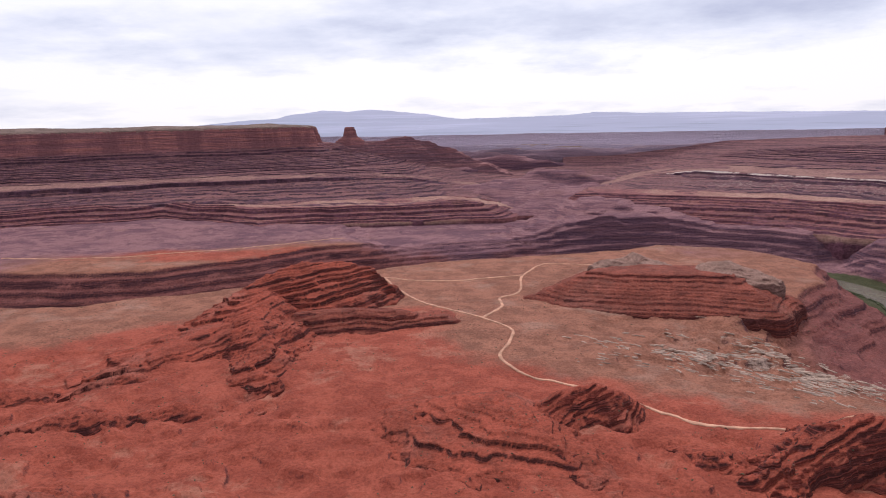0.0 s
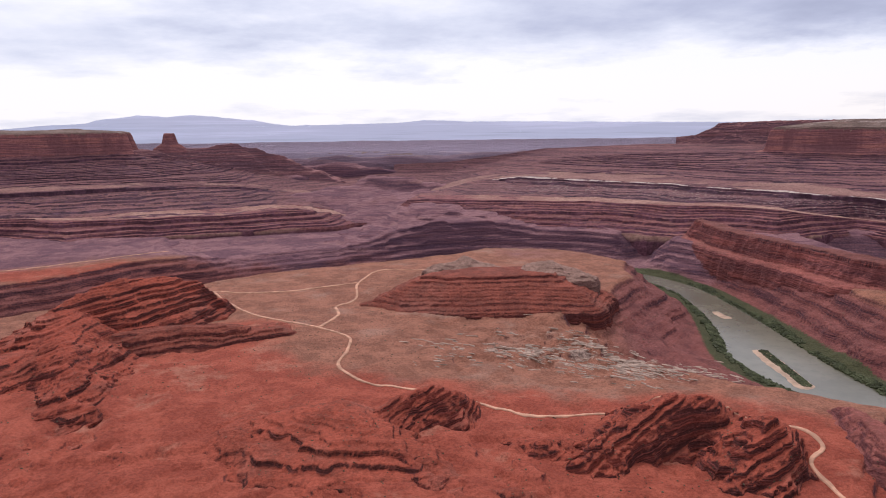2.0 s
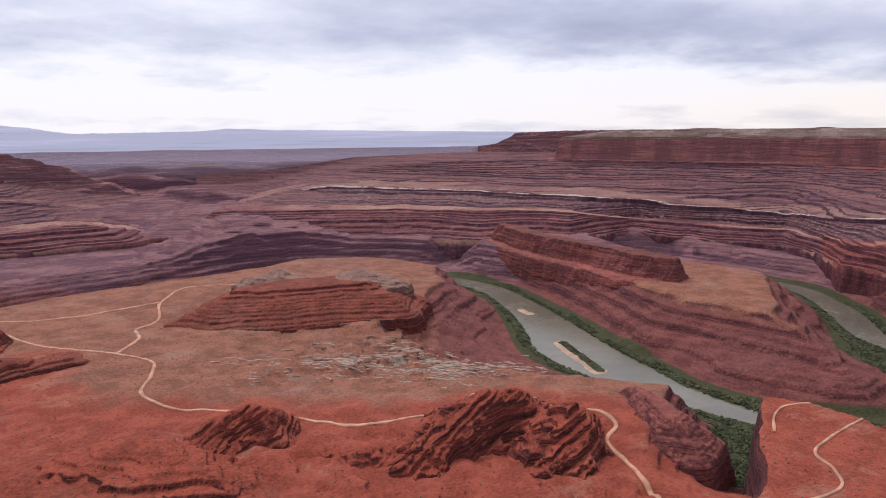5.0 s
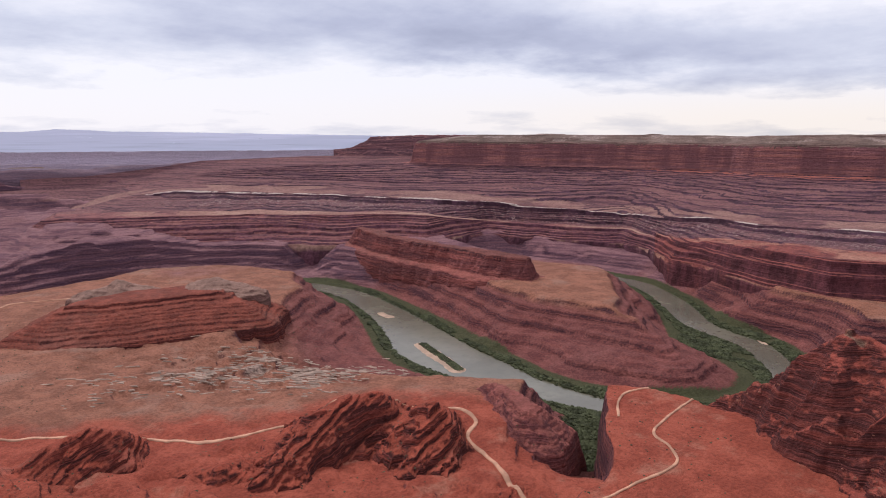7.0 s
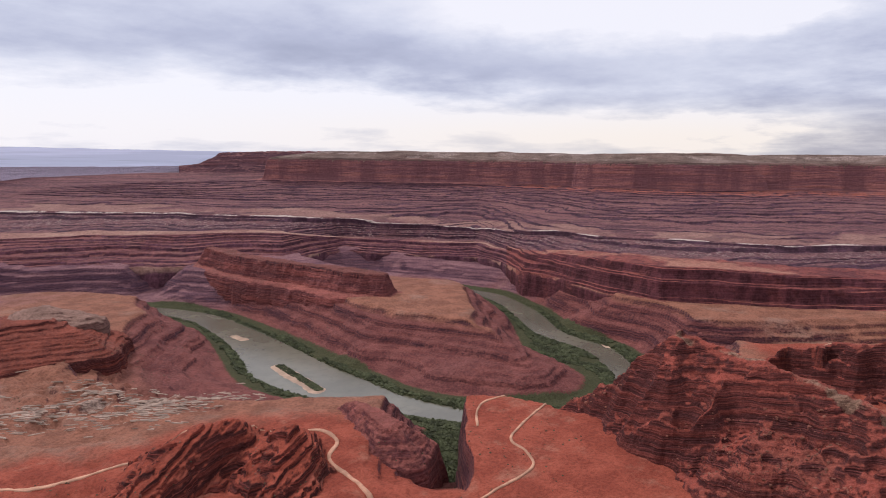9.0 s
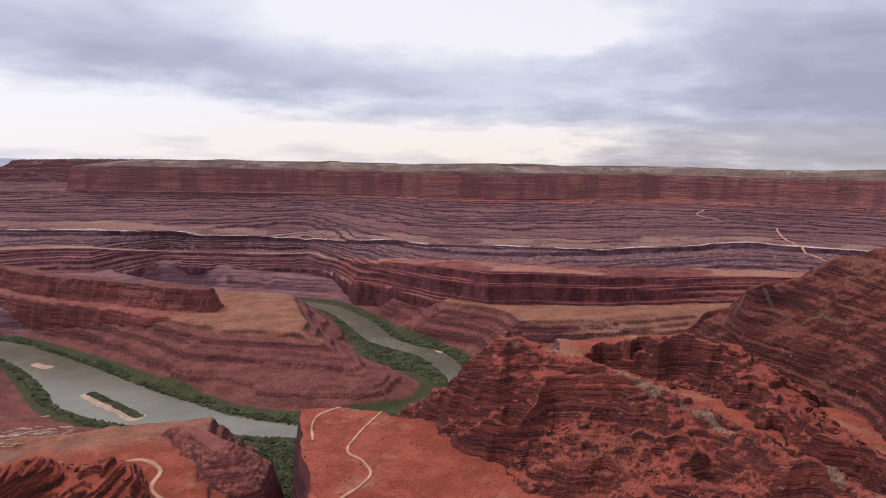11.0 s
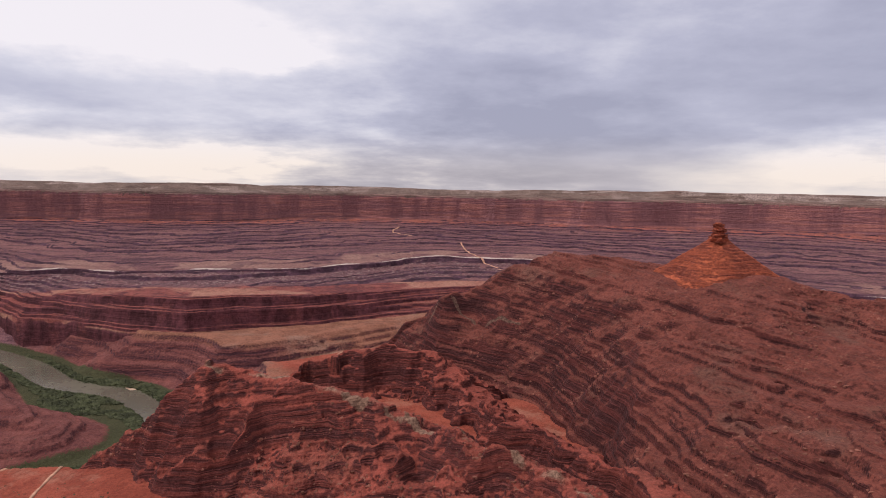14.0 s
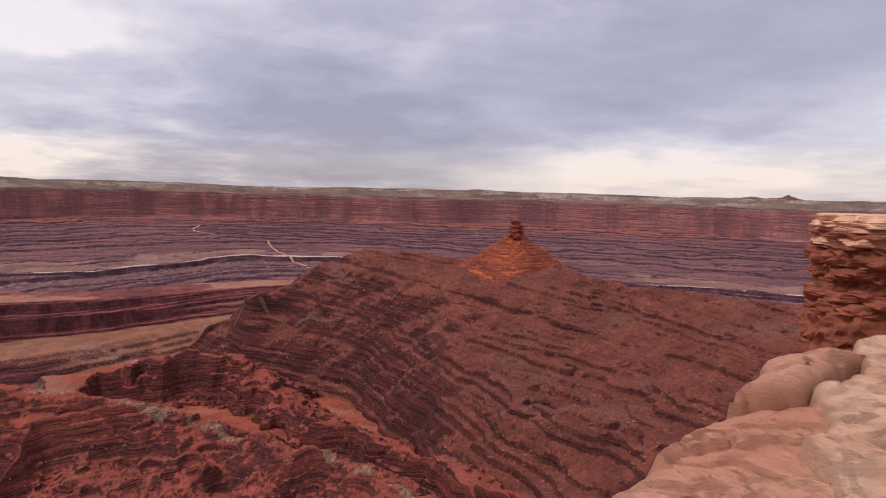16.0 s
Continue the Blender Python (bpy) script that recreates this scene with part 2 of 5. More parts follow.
def strata(name, slope_a, slope_b, ledge, flat_a, flat_b, pale=(0.50, 0.42, 0.36)):
    """Flat-lying beds: thin level bands on the slopes, dark stone and painted shade on upright ledges, sandy level
    ground; 'rubble' lays grey blocks, 'red' the bright foot of the cliffs.
    """
    mat = bpy.data.materials.new(name)
    mat.use_nodes = True
    n = Net(mat.node_tree)
    bsdf = mat.node_tree.nodes["Principled BSDF"]
    geo = n.add("ShaderNodeNewGeometry")
    p, up = geo.outputs["Position"], n.split(geo.outputs["Normal"])[2]
    x, y, z = n.split(p)

    def mask(key):
        return n.add("ShaderNodeAttribute", attribute_name=key).outputs["Fac"]

    wob = n.noise(p, 0.004, 3.0)
    bed = n.join(n.math("MULTIPLY", x, 0.0015), n.math("MULTIPLY", y, 0.0015), n.math("ADD", n.math("MULTIPLY", z, 0.12), n.math("MULTIPLY", wob, 2.0)))
    bands, thin = n.noise(bed, 1.0, 4.0, 0.65), n.noise(bed, 3.1, 3.0, 0.6)
    blot, grit = n.noise(p, 0.010, 7.0, 0.65), n.noise(p, 0.07, 5.0, 0.7)
    streak = n.noise(n.vec("MULTIPLY", p, (0.006, 0.006, 0.03)), 1.0, 6.0, 0.65)
    c = n.mix(n.step(bands, 0.38, 0.62), slope_a, slope_b)
    c = n.mix(n.math("MULTIPLY", n.step(thin, 0.50, 0.40), 0.7), c, ledge)
    c = n.mix(n.math("MULTIPLY", n.step(thin, 0.58, 0.70), 0.5), c, flat_a)
    c = n.mix(n.math("MULTIPLY", n.step(blot, 0.52, 0.66), 0.35), c, flat_a)
    level = n.step(n.math("ADD", mask("level"), n.math("MULTIPLY", n.math("SUBTRACT", blot, 0.5), 1.2)), 0.25, 0.6)
    c = n.mix(level, c, n.mix(n.step(streak, 0.38, 0.62), flat_a, flat_b))
    blocks = n.step(n.noise(p, 0.055, 4.0, 0.8), 0.50, 0.60)
    r = n.mix(blocks, tuple(0.6 * a + 0.4 * b for a, b in zip(slope_a, ledge)), (0.30, 0.225, 0.20))
    c = n.mix(n.math("MULTIPLY", mask("rubble"), n.step(blot, 0.36, 0.56, 0.15, 0.7)), c, r)
    c = n.mix(n.math("MULTIPLY", mask("red"), n.step(blot, 0.36, 0.55)), c, (0.33, 0.115, 0.080))
    # ledge faces: darker stone, with the shade of undercuts put into the colour
    wall = n.mix(n.step(n.noise(n.vec("MULTIPLY", p, (0.02, 0.02, 0.006)), 1.0, 5.0, 0.6), 0.4, 0.62), tuple(v * 0.85 for v in ledge), tuple(v * 1.6 for v in ledge))
    steep = n.math("MAXIMUM", n.step(n.math("ADD", mask("rise"), n.math("MULTIPLY", n.math("SUBTRACT", grit, 0.5), 0.7)), 0.25, 0.6), n.step(up, 0.70, 0.50))
    c = n.mix(n.math("MULTIPLY", steep, n.step(blot, 0.30, 0.48, 0.55, 1.0)), c, wall)
    c = n.mix(n.step(n.math("ADD", mask("pale"), n.math("MULTIPLY", n.math("SUBTRACT", grit, 0.5), 0.9)), 0.35, 0.65), c, pale)
    c = n.mix(n.math("MULTIPLY", n.step(grit, 0.56, 0.72), 0.35), c, ledge)
    speck = n.math("ADD", n.step(grit, 0.36, 0.64, 0.74, 1.2), n.math("MULTIPLY", n.math("SUBTRACT", n.noise(p, 0.2, 4.0, 0.75), 0.5), 0.8))
    c = n.vec("MULTIPLY", c, n.join(n.math("MULTIPLY", speck, 1.03), n.math("MULTIPLY", speck, 0.955), n.math("MULTIPLY", speck, 0.97)))
    n.put(bsdf.inputs["Base Color"], c)
    bsdf.inputs["Roughness"].default_value, bsdf.inputs["Specular IOR Level"].default_value = 0.92, 0.12
    b = n.add("ShaderNodeBump")
    b.inputs["Strength"].default_value, b.inputs["Distance"].default_value = 0.8, 5.0
    n.put(b.inputs["Height"], n.math("ADD", n.math("ADD", bands, thin), n.math("ADD", grit, n.math("MULTIPLY", blot, 1.5))))
    n.put(bsdf.inputs["Normal"], b.outputs[0])
    return mat


MAROON_STEPS = strata("maroon_ledges", (0.165, 0.064, 0.065), (0.25, 0.107, 0.095), (0.083, 0.036, 0.047), (0.27, 0.145, 0.114), (0.35, 0.215, 0.160))
BLUFF_STEPS = strata("bluff_ledges", (0.19, 0.058, 0.050), (0.27, 0.088, 0.068), (0.085, 0.030, 0.034), (0.29, 0.125, 0.090), (0.35, 0.180, 0.125))
UPPER_STEPS = strata("mauve_ledges", (0.142, 0.068, 0.072), (0.215, 0.105, 0.098), (0.058, 0.029, 0.040), (0.225, 0.120, 0.102), (0.28, 0.163, 0.132))


def plain(name, col, rough=0.9, spec=0.2, scale=0.05, vary=0.25, bump=0.3, dist=0.5):
    mat = bpy.data.materials.new(name)
    mat.use_nodes = True
    n = Net(mat.node_tree)
    bsdf = mat.node_tree.nodes["Principled BSDF"]
    p = n.add("ShaderNodeNewGeometry").outputs["Position"]
    f, g = n.noise(p, scale, 6.0, 0.6), n.noise(p, scale * 9, 5.0, 0.65)
    c = n.mix(n.step(f, 0.35, 0.65), tuple(v * (1 - vary) for v in col), tuple(min(1, v * (1 + vary)) for v in col))
    c = n.mix(n.math("MULTIPLY", n.step(g, 0.5, 0.7), 0.35), c, tuple(v * 0.6 for v in col))
    n.put(bsdf.inputs["Base Color"], c)
    bsdf.inputs["Roughness"].default_value, bsdf.inputs["Specular IOR Level"].default_value = rough, spec
    if bump:
        b = n.add("ShaderNodeBump")
        b.inputs["Strength"].default_value, b.inputs["Distance"].default_value = bump, dist
        n.put(b.inputs["Height"], n.math("ADD", f, n.math("MULTIPLY", g, 0.5)))
        n.put(bsdf.inputs["Normal"], b.outputs[0])
    return mat


DIRT = plain("pale_dirt_track", (0.50, 0.265, 0.17), scale=0.04)
WATER = plain("silty_water", (0.135, 0.122, 0.085), rough=0.2, spec=0.6, scale=0.006, vary=0.18, bump=0.02, dist=0.3)
LEAF = plain("tamarisk_leaves", (0.060, 0.066, 0.031), scale=0.03, vary=0.4, bump=0)
SCRUB = plain("desert_scrub", (0.085, 0.075, 0.045), scale=0.05, vary=0.4, bump=0)

# ---- the lie of the land ----


def hash2(i, j, s):
    h = (i * 374761393 + j * 668265263 + s * 2147483647) & 0xFFFFFFFF
    h = ((h ^ (h >> 13)) * 1274126177) & 0xFFFFFFFF
    return ((h ^ (h >> 16)) & 0xFFFF) / 65535.0


def vnoise(x, y, s=0):
    i, j = np.floor(x).astype(np.int64), np.floor(y).astype(np.int64)
    u, v = x - i, y - j
    u, v = u * u * u * (u * (u * 6 - 15) + 10), v * v * v * (v * (v * 6 - 15) + 10)
    a, b = hash2(i, j, s), hash2(i + 1, j, s)
    c, d = hash2(i, j + 1, s), hash2(i + 1, j + 1, s)
    return (a + (b - a) * u + (c - a) * v + (a - b - c + d) * u * v) * 2 - 1


def fbm(x, y, size, octaves=4, s=0, gain=0.5):
    out, amp, tot = 0.0, 1.0, 0.0
    x, y = x / size, y / size
    for k in range(octaves):
        out = out + amp * vnoise(x, y, s + 17 * k)
        tot += amp
        amp *= gain
        x, y = x * 2.03 * 0.8 - y * 2.03 * 0.6 + 3.7, x * 2.03 * 0.6 + y * 2.03 * 0.8 + 1.3
    return out / tot * 1.4


def ease(v, lo, hi):
    u = np.clip((v - lo) / (hi - lo), 0, 1)
    return u * u * (3 - 2 * u)


def beds(seed, lo=3.0, hi=15.0, hard=0.75, bottom=-760.0, top=40.0):
    """A stack of rock layers of uneven thickness: a map that turns an even slope into ledges."""
    rng = np.random.default_rng(seed)
    a, b, z = [bottom - 400], [bottom - 400], bottom
    while z < top:
        t = lo + (hi - lo) * rng.random() ** 1.8
        f = 0.70 + 0.24 * rng.random()
        k = f * (1 - hard * rng.uniform(0.5, 1.0))
        a += [z, z + f * t]
        b += [z, z + k * t]
        z += t
    a += [z, z + 500]
    b += [z, z + 500]
    return lambda v: np.interp(v, a, b)


def to_line(x, y, pts):
    """Distance to a broken line, and the value interpolated along it from the points' third entry."""
    best, val = np.full(x.shape, 1e12), np.zeros(x.shape)
    for (ax, ay, av), (bx, by, bv) in zip(pts[:-1], pts[1:]):
        dx, dy = bx - ax, by - ay
        t = np.clip(((x - ax) * dx + (y - ay) * dy) / (dx * dx + dy * dy), 0, 1)
        d = (x - ax - t * dx) ** 2 + (y - ay - t * dy) ** 2
        m = d < best
        best, val = np.where(m, d, best), np.where(m, av + (bv - av) * t, val)
    return np.sqrt(best), val


def inside(x, y, poly):
    """Signed distance to a closed outline, positive inside."""
    ring = [(*p, 0.0) for p in poly] + [(*poly[0], 0.0)]
    d, _ = to_line(x, y, ring)
    odd = np.zeros(x.shape, bool)
    for (ax, ay, _), (bx, by, _) in zip(ring[:-1], ring[1:]):
        if ay != by:
            odd ^= ((ay > y) != (by > y)) & (x < (bx - ax) * (y - ay) / (by - ay) + ax)
    return np.where(odd, d, -d)


def smooth(pts, n=6):
    """A rounded line through the points."""
    p = np.array(pts, float)
    p = np.vstack([2 * p[0] - p[1], p, 2 * p[-1] - p[-2]])
    out = []
    for a, b, c, d in zip(p[:-3], p[1:-2], p[2:-1], p[3:]):
        for t in np.arange(n) / n:
            out.append(0.5 * (2 * b + (c - a) * t + (2 * a - 5 * b + 4 * c - d) * t * t + (3 * b - a - 3 * c + d) * t ** 3))
    out.append(p[-2])
    return [tuple(v) for v in out]


def at(bearing, dist, third=None):
    a = radians(bearing)
    q = (dist * math.sin(a), dist * math.cos(a))
    return q if third is None else (*q, third)


WATERLINE = -600.0
# x, y, half the river's width
RIVER = smooth([(-2600, 2500, 40), (-1900, 2150, 45), (-1150, 2060, 45), (-700, 2200, 45), (-250, 2520, 45), (250, 2640, 45), (750, 2790, 45),
                (1150, 2720, 50), (1345, 2480, 50), (1430, 2200, 55), (1400, 1960, 62), (1320, 1680, 80), (1225, 1420, 105), (1205, 1220, 90), (1210, 1040, 55),
                (1255, 840, 42), (1340, 705, 40), (1490, 620, 36), (1680, 640, 36), (1850, 750, 40), (1950, 860, 46), (1995, 985, 46), (2055, 1095, 50), (2210, 1250, 52),
                (2345, 1420, 45), (2425, 1580, 45), (2420, 1850, 45), (2330, 2100, 45), (2360, 2300, 45)])
FAR_RIVER = smooth([(-2900, 3600, 60), (-2500, 4050, 70), (-1900, 4300, 60), (-900, 4550, 60), (-100, 4900, 70), (330, 5200, 70), (700, 5900, 70), (1150, 6600, 70), (1560, 6850, 80), (1750, 7400, 80), (1500, 8000, 80), (2050, 8400, 80)])
# side gullies: x, y, floor
GULLIES = [smooth([(1230, 850, -597), (1090, 790, -595), (985, 715, -586), (905, 662, -565), (850, 615, -535), (780, 570, -495)]),
           smooth([(1830, 770, -600), (1960, 520, -575), (2080, 320, -560), (2250, 120, -540), (2500, -80, -500)]),
           smooth([(1345, 2480, -600), (1600, 2700, -570), (1900, 2950, -520)])]
STEPS_S = [-0.01, 0.0, 0.10, 0.24, 0.30, 0.47, 0.52, 0.70, 0.77, 0.89, 0.96, 1.0]
STEPS_Z = [0.0, 0.02, 0.05, 0.20, 0.34, 0.44, 0.58, 0.69, 0.83, 0.88, 0.985, 1.0]


# a brushy flat inside the second bend
MARSH = lambda x, y: 120 * np.exp(-((x - 1790) / 200) ** 2 - ((y - 960) / 150) ** 2) + 45 * np.exp(-((x - 1480) / 220) ** 2 - ((y - 830) / 130) ** 2)
GORGE_BEDS = beds(77, 5.0, 16.0, 0.86)
FAR_BEDS = beds(78, 9.0, 30.0, 0.95)
NEAR_BEDS = beds(79, 3.0, 9.0, 0.85)


def bench(x, y):
    """Level of the country before the river cut into it."""
    r = np.hypot(x, y)
    z = -482 + 9 * fbm(x, y, 420, 4, 5)
    # ledgy open country farther out
    far = ease(r, 2500, 3600)
    u, v = np.arctan2(x, y) * 4200, r * 1.5
    roll = fbm(u, v, 1500, 5, 11) * 0.75 + fbm(u, v, 400, 4, 12) * 0.25
    swell = 190 * roll * np.maximum(ease(np.abs(np.degrees(np.arctan2(x, y)) - 6), 17, 6), ease(r, 6000, 7500))
    z = z + far * ease(r, 15000, 8000) * (FAR_BEDS(swell - 480) + 485 - 0.03 * swell)
    z = np.maximum(z, np.where(r > 2500, -508, -700))
    # red mounds under the viewpoint
    near = ease(r, 1450, 950) * ease(x, 900, 500)
    z = z + near * (-20 + 16 * fbm(x, y, 210, 4, 21) - 9 * np.abs(fbm(x, y, 75, 4, 22)))
    left = ease(x, 50, -350) * ease(r, 1900, 1500)
    z = z + left * (14 * fbm(x, y, 260, 3, 23) - 9 * np.abs(fbm(x, y, 80, 4, 24)))
    k = np.maximum(near, left) * ease(fbm(x, y, 190, 4, 25), 0.05, 0.3)
    tip = 0.05 * x + 6 * fbm(x, y, 150, 3, 26)
    z = z * (1 - k) + k * (NEAR_BEDS(z + tip) - tip)
    # a lower shelf beyond the second reach of the river
    z = z - 55 * np.exp(-((x - 2550) / 380) ** 2 - ((y - 1800) / 380) ** 2)
    # wash-cut badlands round the river bend
    bad = np.exp(-((x - 700) / 330) ** 2 - ((y - 1420) / 260) ** 2)
    z = z - bad * (20 + 34 * np.abs(fbm(x, y, 130, 5, 31, 0.6)))
    # the slope climbs to the foot of the viewpoint's cliff
    return z + 400 * ease(r, 620, 90)


def ground(x, y):
    z = bench(x, y)
    wx, wy = x + 26 * fbm(x, y, 170, 4, 41), y + 26 * fbm(x, y, 170, 4, 42)
    amp = 5 * ease(np.hypot(x, y), 2200, 1600)
    wx, wy = wx + amp * fbm(x, y, 36, 3, 43), wy + amp * fbm(x, y, 36, 3, 44)
    d, w = to_line(x, y, RIVER)
    dw, _ = to_line(wx, wy, RIVER)
    k = ease(d, 60, 170)
    d = d * (1 - k) + dw * k - w
    run = 170 + 330 * np.exp(-((x - 850) / 300) ** 2 - ((y - 1500) / 330) ** 2) + 130 * np.exp(-((x - 1530) / 230) ** 2 - ((y - 1080) / 300) ** 2)
    run = run - 115 * np.exp(-((x - 1130) / 150) ** 2 - ((y - 690) / 120) ** 2)
    flat = 34 + 26 * fbm(x, y, 260, 2, 45) + MARSH(x, y)
    s = np.interp((d - flat) / run, STEPS_S, STEPS_Z)
    s = np.where(d < flat, 0.04 * np.clip(d / 12, -2, 1), np.maximum(s, 0.04))
    floor = WATERLINE - 1
    z = floor + (z - floor) * s
    for k, g in enumerate(GULLIES):
        d, f = to_line(x + 0.35 * (wx - x), y + 0.35 * (wy - y), g) if k == 0 else to_line(wx, wy, g)
        sharp = ease(0.574 * (x - 1000) - 0.819 * (y - 725), -12, 12)
        s = np.interp(sharp * (d - 16) / 16 + (1 - sharp) * (d - 32) / 110 if k == 0 else (d - 12) / 120, STEPS_S, STEPS_Z)
        z = np.minimum(z, f + (np.maximum(z, f) - f) * s)
    lay = 2.5 * fbm(x, y, 300, 3, 61)
    k = ease(z, -592, -578) * (z < -492)
    z = z * (1 - k) + k * np.maximum(GORGE_BEDS(z + lay) - lay, -592)
    d, w = to_line(wx, wy, FAR_RIVER)
    s = np.interp((d - w - 60) / 300, STEPS_S, STEPS_Z)
    z = np.where(np.hypot(x, y) > 3000, np.minimum(z, -604 + (z + 604) * s), z)
    return z + 0.9 * fbm(x, y, 22, 3, 51)


def mesa(poly, top, base, talus, cliff, rough=18.0, seed=0, crown=0.0, foot=0.5, lo=3.0, hi=13.0, hard=0.85):
    """A flat-topped hill: ledgy talus up from its foot, then a cliff. foot: the part of the height that is talus."""
    layer = beds(seed, lo, hi, hard)

    def h(x, y):
        s = inside(x + rough * fbm(x, y, rough * 7, 5, seed), y + rough * fbm(x, y, rough * 7, 5, seed + 3), poly)
        s = s - 0.5 * rough * np.abs(fbm(x, y, rough * 2.2, 3, seed + 5))
        t = base + (top - base) * foot
        z = np.interp(s, [-talus * 6, -talus * 1.5, -talus, 0, cliff, cliff + 30, cliff + 400], [base - 3000, base - 60, base, t, top, top + crown * 0.3, top + crown])
        z = z + 0.26 * crown * fbm(x, y, 900, 4, seed + 11) * ease(s, cliff + 20, cliff + 500)
        w = 3.0 * fbm(x, y, rough * 9, 4, seed + 7)
        zt = layer(z + w) - w
        zt = np.clip(zt, z - 40, z + 15)
        return np.where(s < cliff, 0.15 * z + 0.85 * zt, 0.6 * z + 0.4 * zt) + 1.2 * fbm(x, y, 40, 3, seed + 9)
    return h


def ridge(crest, front, back, seed=0, thick=(3.0, 14.0), rough=0.35, round_top=12.0, hard=0.75, size=90.0, dip=(0.0, 0.0), fine=1.0, floor=-500.0, warp=0.22, even=0.12):
    """A hill whose crest runs along x, y, z; front and back: fall per metre towards the viewpoint and away; dip: the slant of its layers."""
    layer = beds(seed, thick[0], thick[1], hard)
    cx0, cy0 = crest[len(crest) // 2][:2]

    def h(x, y):
        wx, wy = x + warp * size * fbm(x, y, size, 5, seed), y + warp * size * fbm(x, y, size, 5, seed + 1)
        fr = front if isinstance(front, list) else [front] * len(crest)
        cand, near = [], np.full(x.shape, 1e9)
        for (ax, ay, az), (bx, by, bz), fa, fb in zip(crest[:-1], crest[1:], fr[:-1], fr[1:]):
            dx, dy = bx - ax, by - ay
            t = np.clip(((wx - ax) * dx + (wy - ay) * dy) / (dx * dx + dy * dy), 0, 1)
            cx, cy = ax + t * dx, ay + t * dy
            d = np.hypot(wx - cx, wy - cy)
            fall = np.where(np.hypot(wx, wy) < np.hypot(cx, cy), fa + (fb - fa) * t, back)
            cand.append((d, az + (bz - az) * t - fall * (np.sqrt(d * d + round_top ** 2) - round_top)))
            near = np.minimum(near, d)
        out, tot = 0.0, 0.0
        for d, z in cand:
            k = np.exp(-(d - near) / (6 + 0.12 * near))
            out, tot = out + k * z, tot + k
        out = out / tot
        out = np.where(out < floor, floor - 6 * (floor - out), out)
        gul = np.abs(fbm(x, y, size, 5, seed + 2))
        top = max(c[2] for c in crest)
        out = out - rough * np.clip(top - out, 0, 70) * gul
        w = dip[0] * (x - cx0) + dip[1] * (y - cy0) + 9.0 * fbm(x, y, size * 1.4, 4, seed + 4)
        zt = np.clip(layer(out + w) - w, out - 40, out + 15)
        soft = even * ease(fbm(x, y, size * 0.9, 4, seed + 6), -0.05, 0.45)
        return zt * (1 - soft) + out * soft + fine * (1.6 * fbm(x, y, 26, 4, seed + 8, 0.6))
    return h


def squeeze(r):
    """The farthest country is drawn in towards the camera so that it all ends within five kilometres; in its view,
    bearings and heights of sight stay.
    """
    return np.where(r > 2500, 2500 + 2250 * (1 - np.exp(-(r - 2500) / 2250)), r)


def surface(name, co, f, mat, masks):
    used = np.zeros(len(co), bool)
    used[f.ravel()] = True
    co, f = co[used], (np.cumsum(used) - 1)[f]
    me = bpy.data.meshes.new(name)
    me.vertices.add(len(co))
    me.vertices.foreach_set("co", co.astype(np.float32).ravel())
    me.loops.add(f.size)
    me.loops.foreach_set("vertex_index", f.astype(np.int32).ravel())
    me.polygons.add(len(f))
    me.polygons.foreach_set("loop_start", np.arange(0, f.size, 4, dtype=np.int32))
    me.update(calc_edges=True)
    me.polygons.foreach_set("use_smooth", np.ones(len(f), bool))
    for key, v in masks.items():
        a = me.attributes.new(key, "FLOAT", "POINT")
        a.data.foreach_set("value", v.reshape(-1)[used].astype(np.float32))
    me.materials.append(mat)
    return new(name, me)


def sheet(name, mat, az, dist, height, keep=None, masks=None, parts=None):
    """A surface over bearings and distances from the viewpoint; keep drops what lies under the ground.
    parts: names and the height from which each begins, lowest first; the surface then becomes one mesh a part under an empty."""
    A, D = np.meshgrid(np.radians(az), dist, indexing="ij")
    x, y = D * np.sin(A), D * np.cos(A)
    z = height(x, y)
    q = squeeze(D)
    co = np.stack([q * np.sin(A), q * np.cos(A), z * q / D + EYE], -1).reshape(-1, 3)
    na, nd = A.shape
    i = np.arange(na * nd).reshape(na, nd)
    f = np.stack([i[:-1, :-1], i[:-1, 1:], i[1:, 1:], i[1:, :-1]], -1).reshape(-1, 4)
    if keep is not None:
        f = f[keep(x, y, z).reshape(-1)[f].any(1)]
    values = {k: fn(x, y, z) for k, fn in (masks or {}).items()}
    if not parts:
        return surface(name, co, f, mat, values)
    level = (z + 7 * fbm(x, y, 60, 3, 90)).reshape(-1)[f].mean(1)
    base = co[f.ravel()]
    root = new(name)
    root.location = (*base[:, :2].mean(0), base[:, 2].min())
    for k, (part_name, lo, *own) in enumerate(parts):
        hi = parts[k + 1][1] if k + 1 < len(parts) else 1e9
        g = f[(level >= (lo if k else -1e9)) & (level < hi)]
        if len(g):
            ob = surface(part_name, co - np.array(root.location), g, own[0] if own else mat, values)
            ob.parent = root
    return root


THINGS = []


def landform(name, mat, h, az, dist, label, category, da=0.12, dd=4.0, group="", masks=None, parts=None):
    THINGS.append(h)
    ob = sheet(name, mat, np.arange(az[0], az[1] + da, da), np.arange(dist[0], dist[1] + dd, dd), h,
               lambda x, y, z: z > ground(x, y) - 8, masks, parts)
    return tagged(ob, label, category, group)


def land(x, y):
    z = ground(x, y)
    for h in THINGS:
        z = np.maximum(z, h(x, y))
    return z


